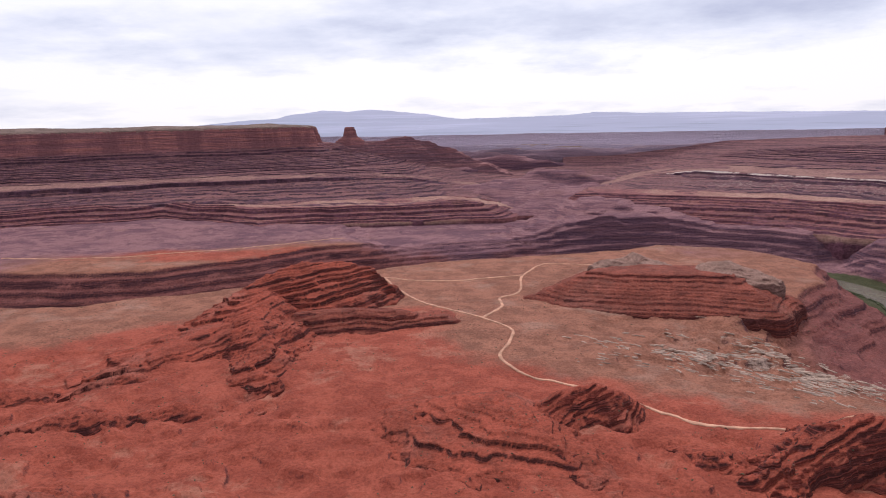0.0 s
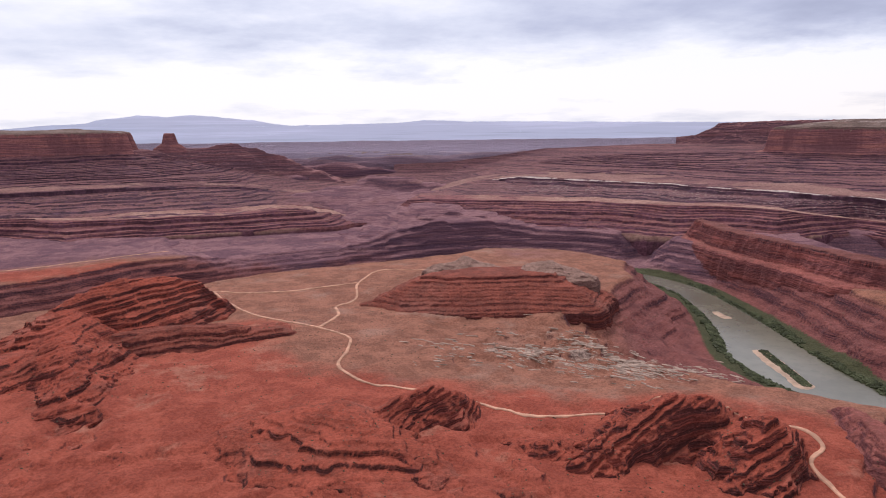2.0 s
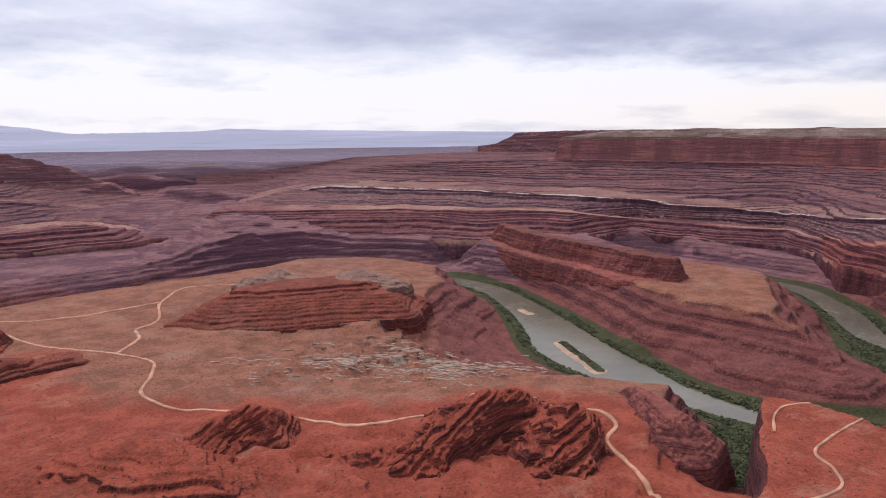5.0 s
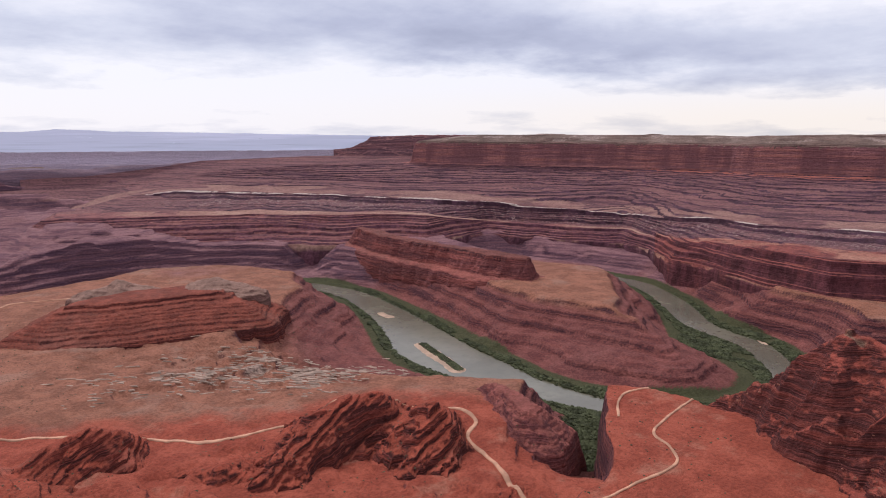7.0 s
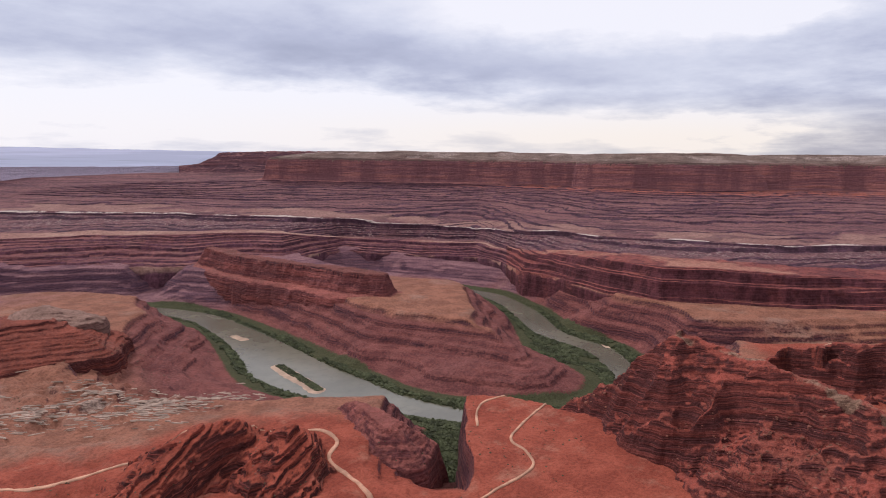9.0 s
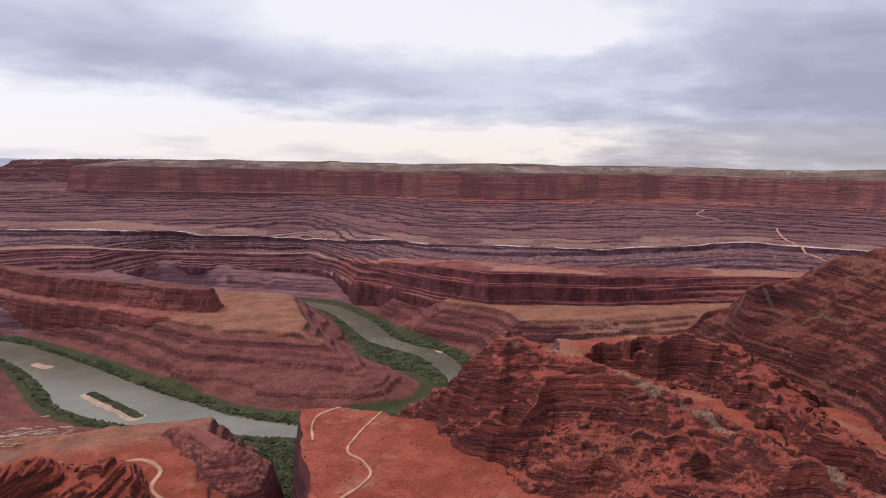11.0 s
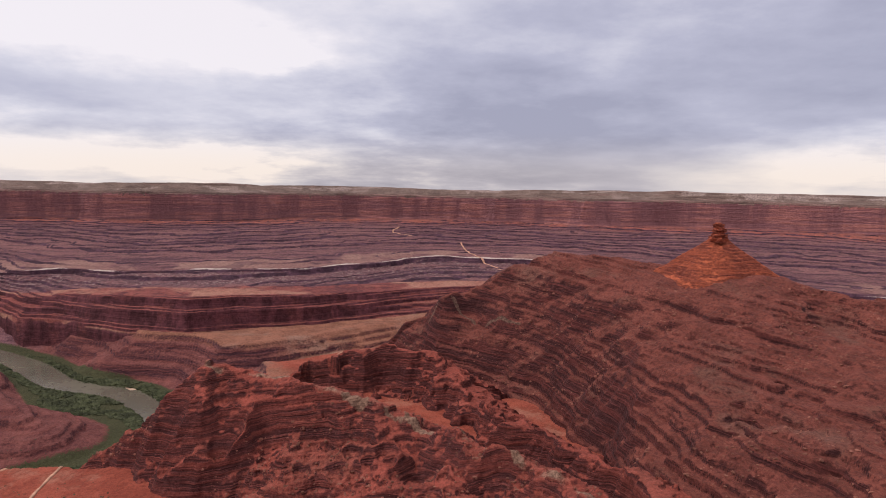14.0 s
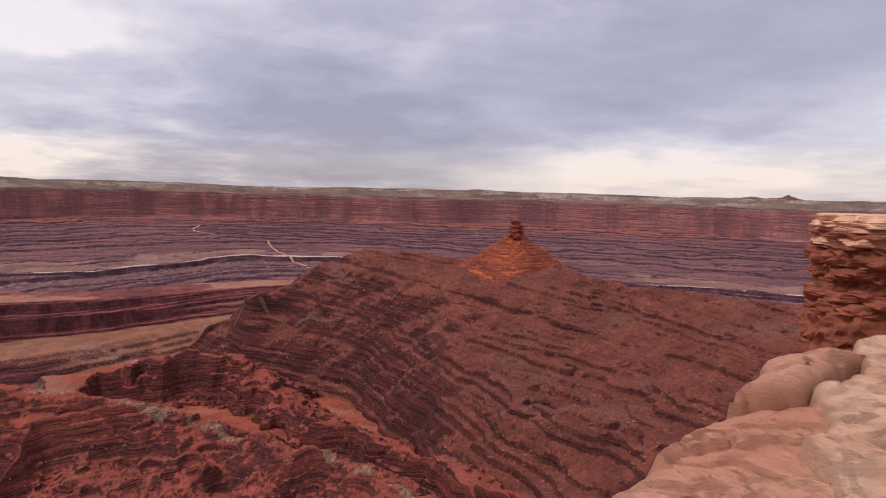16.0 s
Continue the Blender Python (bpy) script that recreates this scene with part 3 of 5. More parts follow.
# ---- ground ----
def green_mask(x, y, z):
    d, w = to_line(x, y, RIVER)
    m = ease(d - w - MARSH(x, y), 75, 35) * (z < -575)
    g, f = to_line(x, y, GULLIES[0])
    m = np.maximum(m, ease(g, 90, 40) * (f < -545)) * (z < -572)
    d, w = to_line(x, y, FAR_RIVER)
    return np.maximum(m, ease(d - w, 110, 60))


def pale_mask(x, y, z):
    d = np.exp(-((x - 720) / 130) ** 2 - ((y - 1290) / 110) ** 2) + 0.6 * np.exp(-((x - 560) / 170) ** 2 - ((y - 1430) / 140) ** 2)
    return np.clip(0.42 * d * (0.6 + 1.5 * fbm(x, y, 45, 4, 71)), 0, 1)


# where mauve distance haze is painted on the ground
def mauve_haze_mask(x, y, z):
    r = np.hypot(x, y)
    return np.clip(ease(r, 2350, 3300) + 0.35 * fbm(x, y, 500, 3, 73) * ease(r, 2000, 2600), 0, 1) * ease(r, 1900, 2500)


def earth_mask(x, y, z):
    r = np.hypot(x, y)
    a = ease(r, 1500, 1150) * ease(x, 1000, 700) + ease(x, 150, -150) * ease(r, 1950, 1600) + ease(x, 700, 800) * ease(y, 860, 740) * ease(r, 1700, 1500) * (z > -510)
    a = a + 0.8 * np.exp(-((x + 850) / 700) ** 2 - ((y - 2560) / 170) ** 2) + np.exp(-((x - 1880) / 200) ** 2 - ((y - 300) / 160) ** 2)
    a = a - 1.2 * np.exp(-((x - 620) / 330) ** 2 - ((y - 1430) / 300) ** 2)
    return np.clip(a + 0.25 * fbm(x, y, 140, 3, 75), 0, 1)


def gorge_mask(x, y, z):
    d, w = to_line(x, y, RIVER)
    return ease(z, -488, -500) * ease(d, 520, 330)


# where pale blue-grey distance haze is painted on the ground
def far_haze_mask(x, y, z):
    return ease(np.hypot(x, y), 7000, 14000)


def pale_ground(x, y, z):
    # far pale patches; the broader one is sunlight painted into the ground
    far_sunlit = np.exp(-((x - 1250) / 1200) ** 2 - ((y - 11300) / 1500) ** 2) + np.exp(-((x + 1200) / 500) ** 2 - ((y - 9500) / 900) ** 2)
    strip = np.exp(-((np.arctan2(x, y) - 0.60) / 0.05) ** 2 - ((np.hypot(x, y) - 15500) / 900) ** 2) * 1.6
    d, w = to_line(x, y, FAR_RIVER)
    return np.clip(np.maximum(pale_mask(x, y, z), 1.7 * far_sunlit * (0.5 + fbm(x, y, 500, 3, 74)) + strip), 0, 1)


azs = np.concatenate([np.arange(-214, -40, 4.0), np.arange(-40, 144, 0.19), [146.0]])
ds = np.concatenate([np.geomspace(40, 760, 24)[:-1], np.arange(760, 3300, 6.6), np.geomspace(3300, 26000, 110)])
tagged(sheet("ground", BENCH, azs, ds, ground, masks={"green": green_mask, "pale": pale_ground, "mauve_haze": mauve_haze_mask, "far_haze": far_haze_mask, "earth": earth_mask, "gorge": gorge_mask}),
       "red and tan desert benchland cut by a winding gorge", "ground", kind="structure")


def water(name, line, label, level, az, dist, da, dd):
    def keep(x, y, z):
        d, w = to_line(x, y, line)
        return d < w + 60
    ob = sheet(name, WATER, np.arange(az[0], az[1], da), np.arange(dist[0], dist[1], dd), lambda x, y: np.full(x.shape, level), keep)
    return tagged(ob, label, "river", kind="structure")


water("river", RIVER, "calm silty green-brown river in the bottom of the gorge", WATERLINE + 0.3, (-40, 100), (1200, 3600), 0.5, 25)
water("river_far", FAR_RIVER, "pale distant bend of the river among ledges", -601.0, (-45, 30), (3300, 8800), 0.3, 50)

# ---- landforms ----
left_butte = ridge([at(-18.5, 1700, -425), at(-16.6, 1760, -403), at(-14, 1830, -383), at(-11.5, 1860, -364), at(-8, 1860, -374), at(-6.3, 1850, -388), at(-4.6, 1850, -440), at(-3.8, 1850, -478)],
                   0.46, 0.6, 100, (4, 15), dip=(-0.12, 0.05), hard=0.95)
landform("sandstone_butte", FOLD, left_butte, (-28, 0), (1380, 2080), "large dark red butte with bent sandstone ledges on the bench", "butte", da=0.1, dd=2.8,
         parts=[("rubble_slope", -700), ("ledge_band", -452), ("crest", -396)])
spur = ridge([at(-15.5, 1740, -404), at(-16.0, 1560, -424), at(-15.2, 1400, -442), at(-15.6, 1290, -462), at(-17.0, 1200, -486), at(-18.5, 1140, -512)], 0.5, 0.42, 130, (4, 13), dip=(-0.25, 0.1), hard=0.95, floor=-525)
landform("rock_spur", FOLD, spur, (-28, -7), (1050, 1760), "dark ledgy rock spur running down from the large butte", "rock ridge", da=0.1, dd=2.8,
         parts=[("rubble_slope", -700), ("ledge_band", -485)])
shoulder = ridge([at(-24, 1480, -462), at(-21, 1520, -448), at(-18.5, 1560, -440), at(-16.5, 1580, -436)], 0.4, 0.2, 145, (4, 14), dip=(-0.1, 0.0), hard=0.95)
landform("rock_ridge", FOLD, shoulder, (-30, -12), (1330, 1760), "rounded red shoulder with a dark ledge under its brow", "rock ridge", da=0.1, dd=2.8)
arm = ridge([at(-12.5, 1650, -447), at(-8.5, 1640, -445), at(-4, 1630, -450), at(0, 1615, -460), at(2.6, 1606, -480)], 0.62, 0.25, 160, (4, 13), dip=(-0.05, 0.0), hard=0.95)
landform("rock_ridge", RED, arm, (-16, 5), (1430, 1780), "low dark red ridge with broken ledges beside the dirt track", "rock ridge", da=0.1, dd=2.8,
         parts=[("rubble_slope", -700), ("ledge_band", -472)])
mound = ridge([at(-8, 1130, -500), at(-3, 1120, -478), at(2, 1105, -463), at(4.2, 1095, -457), at(7, 1040, -463), at(10.4, 980, -474), at(14, 890, -494)], 0.27, 0.35, 200, (4, 13),
              rough=0.4, round_top=40, hard=0.75, floor=-525, even=0.6)
landform("red_mound", EARTH, mound, (-18, 20), (790, 1260), "rounded red earth mound with dark ledges on its flank", "mound", da=0.1, dd=2.8)
mound_edge = ridge([at(7.5, 1000, -474), at(10.4, 960, -478), at(12.5, 910, -486), at(14.5, 860, -500)], 0.75, 0.4, 215, (2, 7), dip=(-0.1, 0.1), hard=0.9, size=50, floor=-530)
landform("rock_outcrop", FOLD, mound_edge, (2, 19), (780, 1080), "dark broken ledges cropping out of the red mound", "rock outcrop", da=0.08, dd=2.2)
small = ridge([at(8.6, 1090, -464), at(11, 1115, -447), at(13.2, 1130, -438), at(14.3, 1120, -447), at(16, 1080, -478)], 0.72, 0.6, 240, (3, 10), dip=(-0.4, 0.1), hard=0.95, size=60)
landform("sandstone_butte", FOLD, small, (4, 20), (950, 1230), "small craggy red butte with tilted ledges beside the track", "butte", da=0.08, dd=2.3,
         parts=[("rubble_slope", -700), ("ledge_band", -476)])
corner = ridge([at(-44, 980, -420), at(-35, 960, -440), at(-31, 930, -458), at(-28, 900, -474), at(-26, 880, -492)], 0.5, 0.5, 280, (2, 8), size=60, hard=0.9, floor=-525)
landform("rock_outcrop", FOLD, corner, (-40, -22), (760, 1100), "rough dark red rock outcrop below the viewpoint", "rock ridge", da=0.1, dd=2.8)
twin = ridge([at(24.5, 930, -486), at(28, 1000, -466), at(31, 1080, -438), at(33.5, 1110, -424), at(35.3, 1115, -423), at(37.3, 1080, -442), at(40.8, 1040, -418), at(42, 1030, -440), at(43.3, 1030, -478)],
             0.62, 0.6, 320, (4, 14), dip=(-0.45, 0.25), size=75, rough=0.6, hard=0.95)
landform("sandstone_butte", FOLD, twin, (19, 48), (800, 1240), "red twin-peaked butte with slanting sandstone layers", "butte", da=0.08, dd=2.3,
         parts=[("rubble_slope", -700), ("ledge_band", -482), ("crest", -448)])
edge = mesa([at(43.8, 1270), at(46.5, 1280), at(49.2, 1225), at(51.4, 1150), at(50.4, 1085), at(47.6, 1090), at(45.6, 1160)], -458, -508, 30, 30, 11, 360, lo=2, hi=7)
landform("layered_outcrop", CLIFF, edge, (40, 54), (1010, 1360), "dark layered rock outcrop on the edge of the gorge", "rock outcrop", da=0.1, dd=2.8)
ledge_mesa = mesa([at(7, 1850), at(10, 1775), at(16, 1760), at(22, 1790), at(26.8, 1810), at(27.5, 1960), at(26.4, 2080), at(21, 2180), at(15, 2150), at(10, 2060)], -420, -490, 26, 130, 14, 400, 8, 0.15, 4.0, 13.0, 0.96)
landform("layered_mesa", RED, ledge_mesa, (3, 33), (1660, 2320), "long low red mesa with stacked ledges and grey knolls on top", "mesa", da=0.1, dd=2.8,
         masks={"pale": lambda x, y, z: ease(z, -424, -416) * 0.3}, parts=[("ledge_band", -700), ("top", -426)])
for k, line in enumerate([[at(14.3, 2080, -416), at(15.7, 2080, -395), at(17.0, 2080, -414)], [at(20.6, 2030, -416), at(21.6, 2025, -403), at(22.8, 2020, -398), at(24.4, 2010, -414)]]):
    knoll = ridge(line, 0.34, 0.4, 410 + k, (3, 8), 0.3, 14, 0.6, 60, floor=-438)
    landform("grey_knoll", GREY, knoll, (12, 27), (1820, 2200), "rounded grey-tan mudstone knoll on the red mesa", "knoll", da=0.1, dd=2.8, group="knolls on the mesa")
neck = mesa([(1690, 1490), (1640, 1660), (1640, 2000), (1650, 2300), (1720, 2600), (1820, 2580), (1770, 2200), (1765, 1900), (1790, 1690), (1790, 1510)], -408, -486, 40, 30, 20, 440, 6, 0.2, 4, 16, 0.9)
landform("cliff_fin", CLIFF, neck, (30, 52), (2080, 3300), "tall dark maroon cliff on the neck inside the river loop", "cliff", da=0.11, dd=4.5,
         parts=[("talus", -700), ("cliff_face", -472), ("top", -416, MAROON)])


def crest_cap(line, width, k=1.0):
    def m(x, y, z):
        d, _ = to_line(x + 8 * fbm(x, y, 40, 3, 91), y + 8 * fbm(x, y, 40, 3, 92), line)
        return k * ease(d, width, width * 0.3) * (0.7 + 0.6 * fbm(x, y, 30, 3, 94))
    return m


HILL = [at(66.0, 1300, -455), at(67, 1290, -420), at(69, 1270, -360), at(72.6, 1250, -304), at(76, 1230, -320), at(80.4, 1180, -328), at(88, 1100, -350), at(95, 1000, -357), at(101, 890, -358), at(108, 760, -355)]
hill = ridge(HILL, [1.0, 0.95, 0.85, 0.8, 0.72, 0.62, 0.5, 0.45, 0.42, 0.42], 0.8, 480, (3, 13), 0.75, 8, 0.82, 110, dip=(0.0, 0.12), warp=0.2, even=0.6)
landform("rocky_hill", RED2, hill, (58, 118), (620, 1420), "big dark red boulder-strewn hill with a pale rock crest", "hill", da=0.1, dd=2.8,
         masks={"pale": crest_cap(HILL[3:], 13, 0.75)}, parts=[("rubble_slope", -700), ("ledge_band", -440), ("crest", -352)])
stump = ridge([at(84.3, 1640, -386), at(86.5, 1650, -374), at(90, 1640, -383), at(92, 1560, -404), at(95, 1380, -428), at(100, 1200, -420), at(107, 1040, -412), at(115, 900, -402)], 1.7, 0.5, 520, (5, 20), 0.35, 12, 0.9, 90, warp=0.5)
landform("rock_ridge", RED2, stump, (76, 124), (780, 1820), "dark red cliff-edged ridge along the foot of the slope", "rock ridge", da=0.09, dd=3.0,
         parts=[("rubble_slope", -700), ("ledge_band", -455)])
SLOPE = [at(90.5, 1850, -340), at(91.5, 1850, -286), at(95, 1900, -235), at(98.5, 1980, -200), at(100.6, 2010, -173), at(105, 1980, -178), at(109.6, 1920, -186), at(117.5, 1800, -190), at(123, 1750, -217), at(129, 1700, -216),
         at(136, 1600, -214), at(148, 1500, -210)]
slope = ridge(SLOPE, [1.0, 0.85, 0.55, 0.36, 0.30, 0.26, 0.245, 0.24, 0.235, 0.235, 0.235, 0.235], 0.7, 560, (5, 18), 0.45, 6, 0.93, 170, dip=(-0.036, -0.136), warp=0.18, even=0.66)
landform("ledgy_slope", RUBBLE, slope, (80, 146), (560, 2300), "broad red slope of slanting ledges and rubble", "slope", da=0.13, dd=4.2,
         masks={"pale": crest_cap([at(90.5, 1820, 0), at(92, 1850, 0), at(95, 1790, 0), at(98, 1760, 0)], 9, 0.8)}, parts=[("lower_slope", -700), ("ledge_band", -380), ("upper_slope", -270)])

# ---- stepped country beyond the river ----
# bearing, distance and level along the edges of the great steps, nearest first
STEP_FOOT = [(-40, 3900, -486), (-22, 3900, -486), (-15, 3350, -486), (-3, 3400, -486), (4, 3420, -486), (8, 3500, -486), (11, 3330, -486), (20, 3240, -486), (27, 3210, -486), (33, 3120, -486), (40, 3150, -488),
             (45, 3560, -500), (50, 3430, -505), (56, 3340, -505), (60, 2850, -490), (63, 2690, -486), (67, 2460, -486), (71, 2320, -486), (81, 2415, -486), (86, 2500, -486), (92, 2600, -486), (100, 2750, -486), (116, 2500, -486), (146, 2400, -486)]
STEP_TOP = [(-40, 4150, -409), (-22, 4150, -409), (-15, 3550, -411), (-3, 3600, -425), (1.6, 3650, -412), (4, 3680, -440), (6, 3700, -480), (9, 3700, -480), (11, 3700, -392), (20, 3570, -391), (27, 3530, -393), (33, 3400, -388), (40, 3380, -398),
            (45, 3690, -452), (50, 3560, -456), (56, 3470, -454), (60, 2990, -430), (63, 2780, -405), (67, 2560, -378), (71, 2410, -371), (81, 2500, -388), (86, 2610, -397), (92, 2800, -402), (100, 2950, -405), (116, 2650, -395), (146, 2550, -395)]
BENCH_BACK = [(-40, 4300, -424), (-15, 4000, -436), (1.6, 4000, -440), (6, 4000, -486), (9, 4000, -486), (12, 4050, -400), (20, 3850, -394), (27, 3750, -394), (33, 3600, -390), (40, 3520, -398), (45, 3730, -452), (50, 3610, -456), (56, 3530, -454),
              (60, 3020, -424), (63, 2900, -404), (67, 2780, -386), (71, 2720, -379), (81, 2780, -394), (86, 2900, -400), (92, 3050, -404), (100, 3080, -408), (116, 2750, -400), (146, 2640, -400)]
WHITE_RIM = [(-40, 4700, -350), (-22, 4650, -350), (-12, 4650, -352), (-3, 4700, -375), (3, 4700, -450), (6, 4600, -486), (12, 4700, -470), (16, 4800, -395), (20, 4660, -353), (31, 4200, -353), (41, 3880, -353), (45, 3860, -362), (50, 3740, -382),
             (56, 3650, -398), (60, 3290, -362), (67, 3090, -353), (80, 3060, -353), (86, 3250, -350), (91, 3600, -350), (98, 3530, -350), (110, 3200, -350), (123, 2924, -353), (133, 2847, -353), (146, 2850, -353)]
RIM_BACK = [(-40, 4950, -344), (-12, 4900, -344), (-3, 4950, -370), (3, 5000, -455), (6, 5000, -488), (12, 5100, -480), (16, 5300, -402), (20, 5300, -355), (31, 4800, -352), (41, 4350, -350), (45, 4150, -354), (50, 3960, -374), (56, 3820, -390),
            (60, 3450, -356), (67, 3280, -348), (80, 3250, -346), (86, 3420, -345), (91, 3760, -346), (98, 3680, -346), (110, 3320, -346), (123, 3060, -348), (146, 2990, -348)]
CLIFF_FOOT = [(-40, 5580, -200), (-22, 5880, -200), (-10, 6080, -200), (-3, 6300, -300), (2, 6300, -420), (6, 6200, -490), (14, 6400, -482), (18, 6600, -420), (22, 6400, -318), (30, 6200, -262), (39, 6500, -262), (48, 6250, -258), (57, 5950, -256),
              (62, 5600, -254), (66.5, 5110, -250), (72, 5010, -248), (78, 5210, -250), (84, 5760, -258), (92, 5560, -256), (100, 5460, -254), (110, 5260, -252), (120, 5360, -252), (130, 5260, -252), (146, 5000, -250)]
GREAT_STEPS = [np.array(line, float) for line in (STEP_FOOT, STEP_TOP, BENCH_BACK, WHITE_RIM, RIM_BACK, CLIFF_FOOT)]
COUNTRY_BEDS = beds(83, 5.0, 22.0, 0.96)


def steps_at(x, y):
    b = np.degrees(np.arctan2(x, y))
    return [np.interp(b, g[:, 0], g[:, 1]) for g in GREAT_STEPS], [np.interp(b, g[:, 0], g[:, 2]) for g in GREAT_STEPS]


def wander(x, y, r, d):
    """How far the edges of the steps swing in and out: alcoves, spurs and side valleys."""
    w = 85 * fbm(x, y, 520, 3, 501) + 34 * fbm(x, y, 210, 3, 502) + 6 * fbm(x, y, 60, 2, 503)
    w = w * (0.45 + 0.55 * ease(r, 2200, 3600)) * ease(r, d[5] + 900, d[5])
    return w + 190 * fbm(x, y, 900, 4, 504) * ease(r, d[4], d[4] + 500) * ease(r, d[5], d[5] - 350)


def stepped(x, y):
    """Level of the stepped country, which step a place is on, and how steeply its ledges stand there."""
    b, r = np.degrees(np.arctan2(x, y)), np.hypot(x, y)
    d, h = steps_at(x, y)
    q = r + wander(x, y, r, d)
    z, u, tilt = h[0] - 9 * (d[0] - q), np.zeros(x.shape), np.full(x.shape, 0.0)
    for k in range(5):
        t = np.clip((q - d[k]) / (d[k + 1] - d[k]), 0, 1)
        on = q >= d[k]
        form = t
        if k == 0:    # cliffs over a talus foot
            form = np.interp(t, [0, 0.35, 0.47, 0.80, 0.90, 1], [0, 0.16, 0.62, 0.72, 0.97, 1])
            bold = ease(b, 57, 65) * ease(b, 90, 82) * 0.75 + 0.2
            form = form * bold + t * (1 - bold)
        if k == 2:    # rubble slope under the white rim, capped by a low cliff
            form = np.interp(t, [0, 0.18, 0.90, 0.93, 1], [0, 0.10, 0.74, 0.97, 1])
        z = np.where(on, h[k] + (h[k + 1] - h[k]) * form, z)
        u = np.where(on, k + t, u)
        tilt = np.where(on, (h[k + 1] - h[k]) / (d[k + 1] - d[k]), tilt)
    z = np.where(q > d[5] + 2600, z - 0.4 * (q - d[5] - 2600), z)
    lay = 7 * fbm(x, y, 800, 3, 506) + 2.5 * fbm(x, y, 130, 3, 507)
    zl = COUNTRY_BEDS(z + lay) - lay
    rise = COUNTRY_BEDS(z + lay + 0.5) - COUNTRY_BEDS(z + lay - 0.5)
    tilt = tilt * ease(q, d[5] + 40, d[5])
    k = ease(np.abs(tilt), 0.0, 0.05)
    steep = np.clip((rise - 1) / 1.6, 0, 1) * ease(np.abs(tilt), 0.012, 0.06)
    steep = np.maximum(steep, (((u > 0.34) & (u < 0.47)) | ((u > 0.80) & (u < 0.9))) & (b > 60) & (b < 88) | ((u > 2.895) & (u < 2.94)) & (np.abs(tilt) > 0.03))
    return z * (1 - k) + zl * k + 2.2 * fbm(x, y, 90, 4, 508), u, steep


def stepped_height(x, y):
    return stepped(x, y)[0]


THINGS.append(stepped_height)
# name, label, category, bearings, steps it takes in, material
COUNTRY = [("layered_mesa", "low red mesa with dark ledges beyond the gorge", "mesa", (-40, 6.5), (0, 2), MAROON_STEPS), ("layered_mesa", "wide dark mauve mesa with thin ledges beyond the river", "mesa", (6.5, 43), (0, 2), MAROON_STEPS),
           ("layered_mesa", "dark ledgy bench inside the bend of the gorge", "mesa", (43, 58.5), (0, 2), MAROON_STEPS), ("sandstone_bluff", "dark maroon sandstone bluff above a tan river bench", "cliff", (58.5, 146), (0, 2), BLUFF_STEPS),
           ("ledgy_slope", "mauve slope of thin ledges under the long mesa", "slope", (-40, 6.5), (2, 6), UPPER_STEPS), ("white_rim_bench", "broad ledge with a thin white caprock edge over grey rubble", "bench", (6.5, 146), (2, 4), UPPER_STEPS),
           ("layered_mesa", "broad stepped mesa far beyond the river", "mesa", (6.5, 38), (4, 6), UPPER_STEPS), ("ledgy_slope", "long mauve slope of stacked ledges below the cliffs", "slope", (38, 146), (4, 6), UPPER_STEPS)]


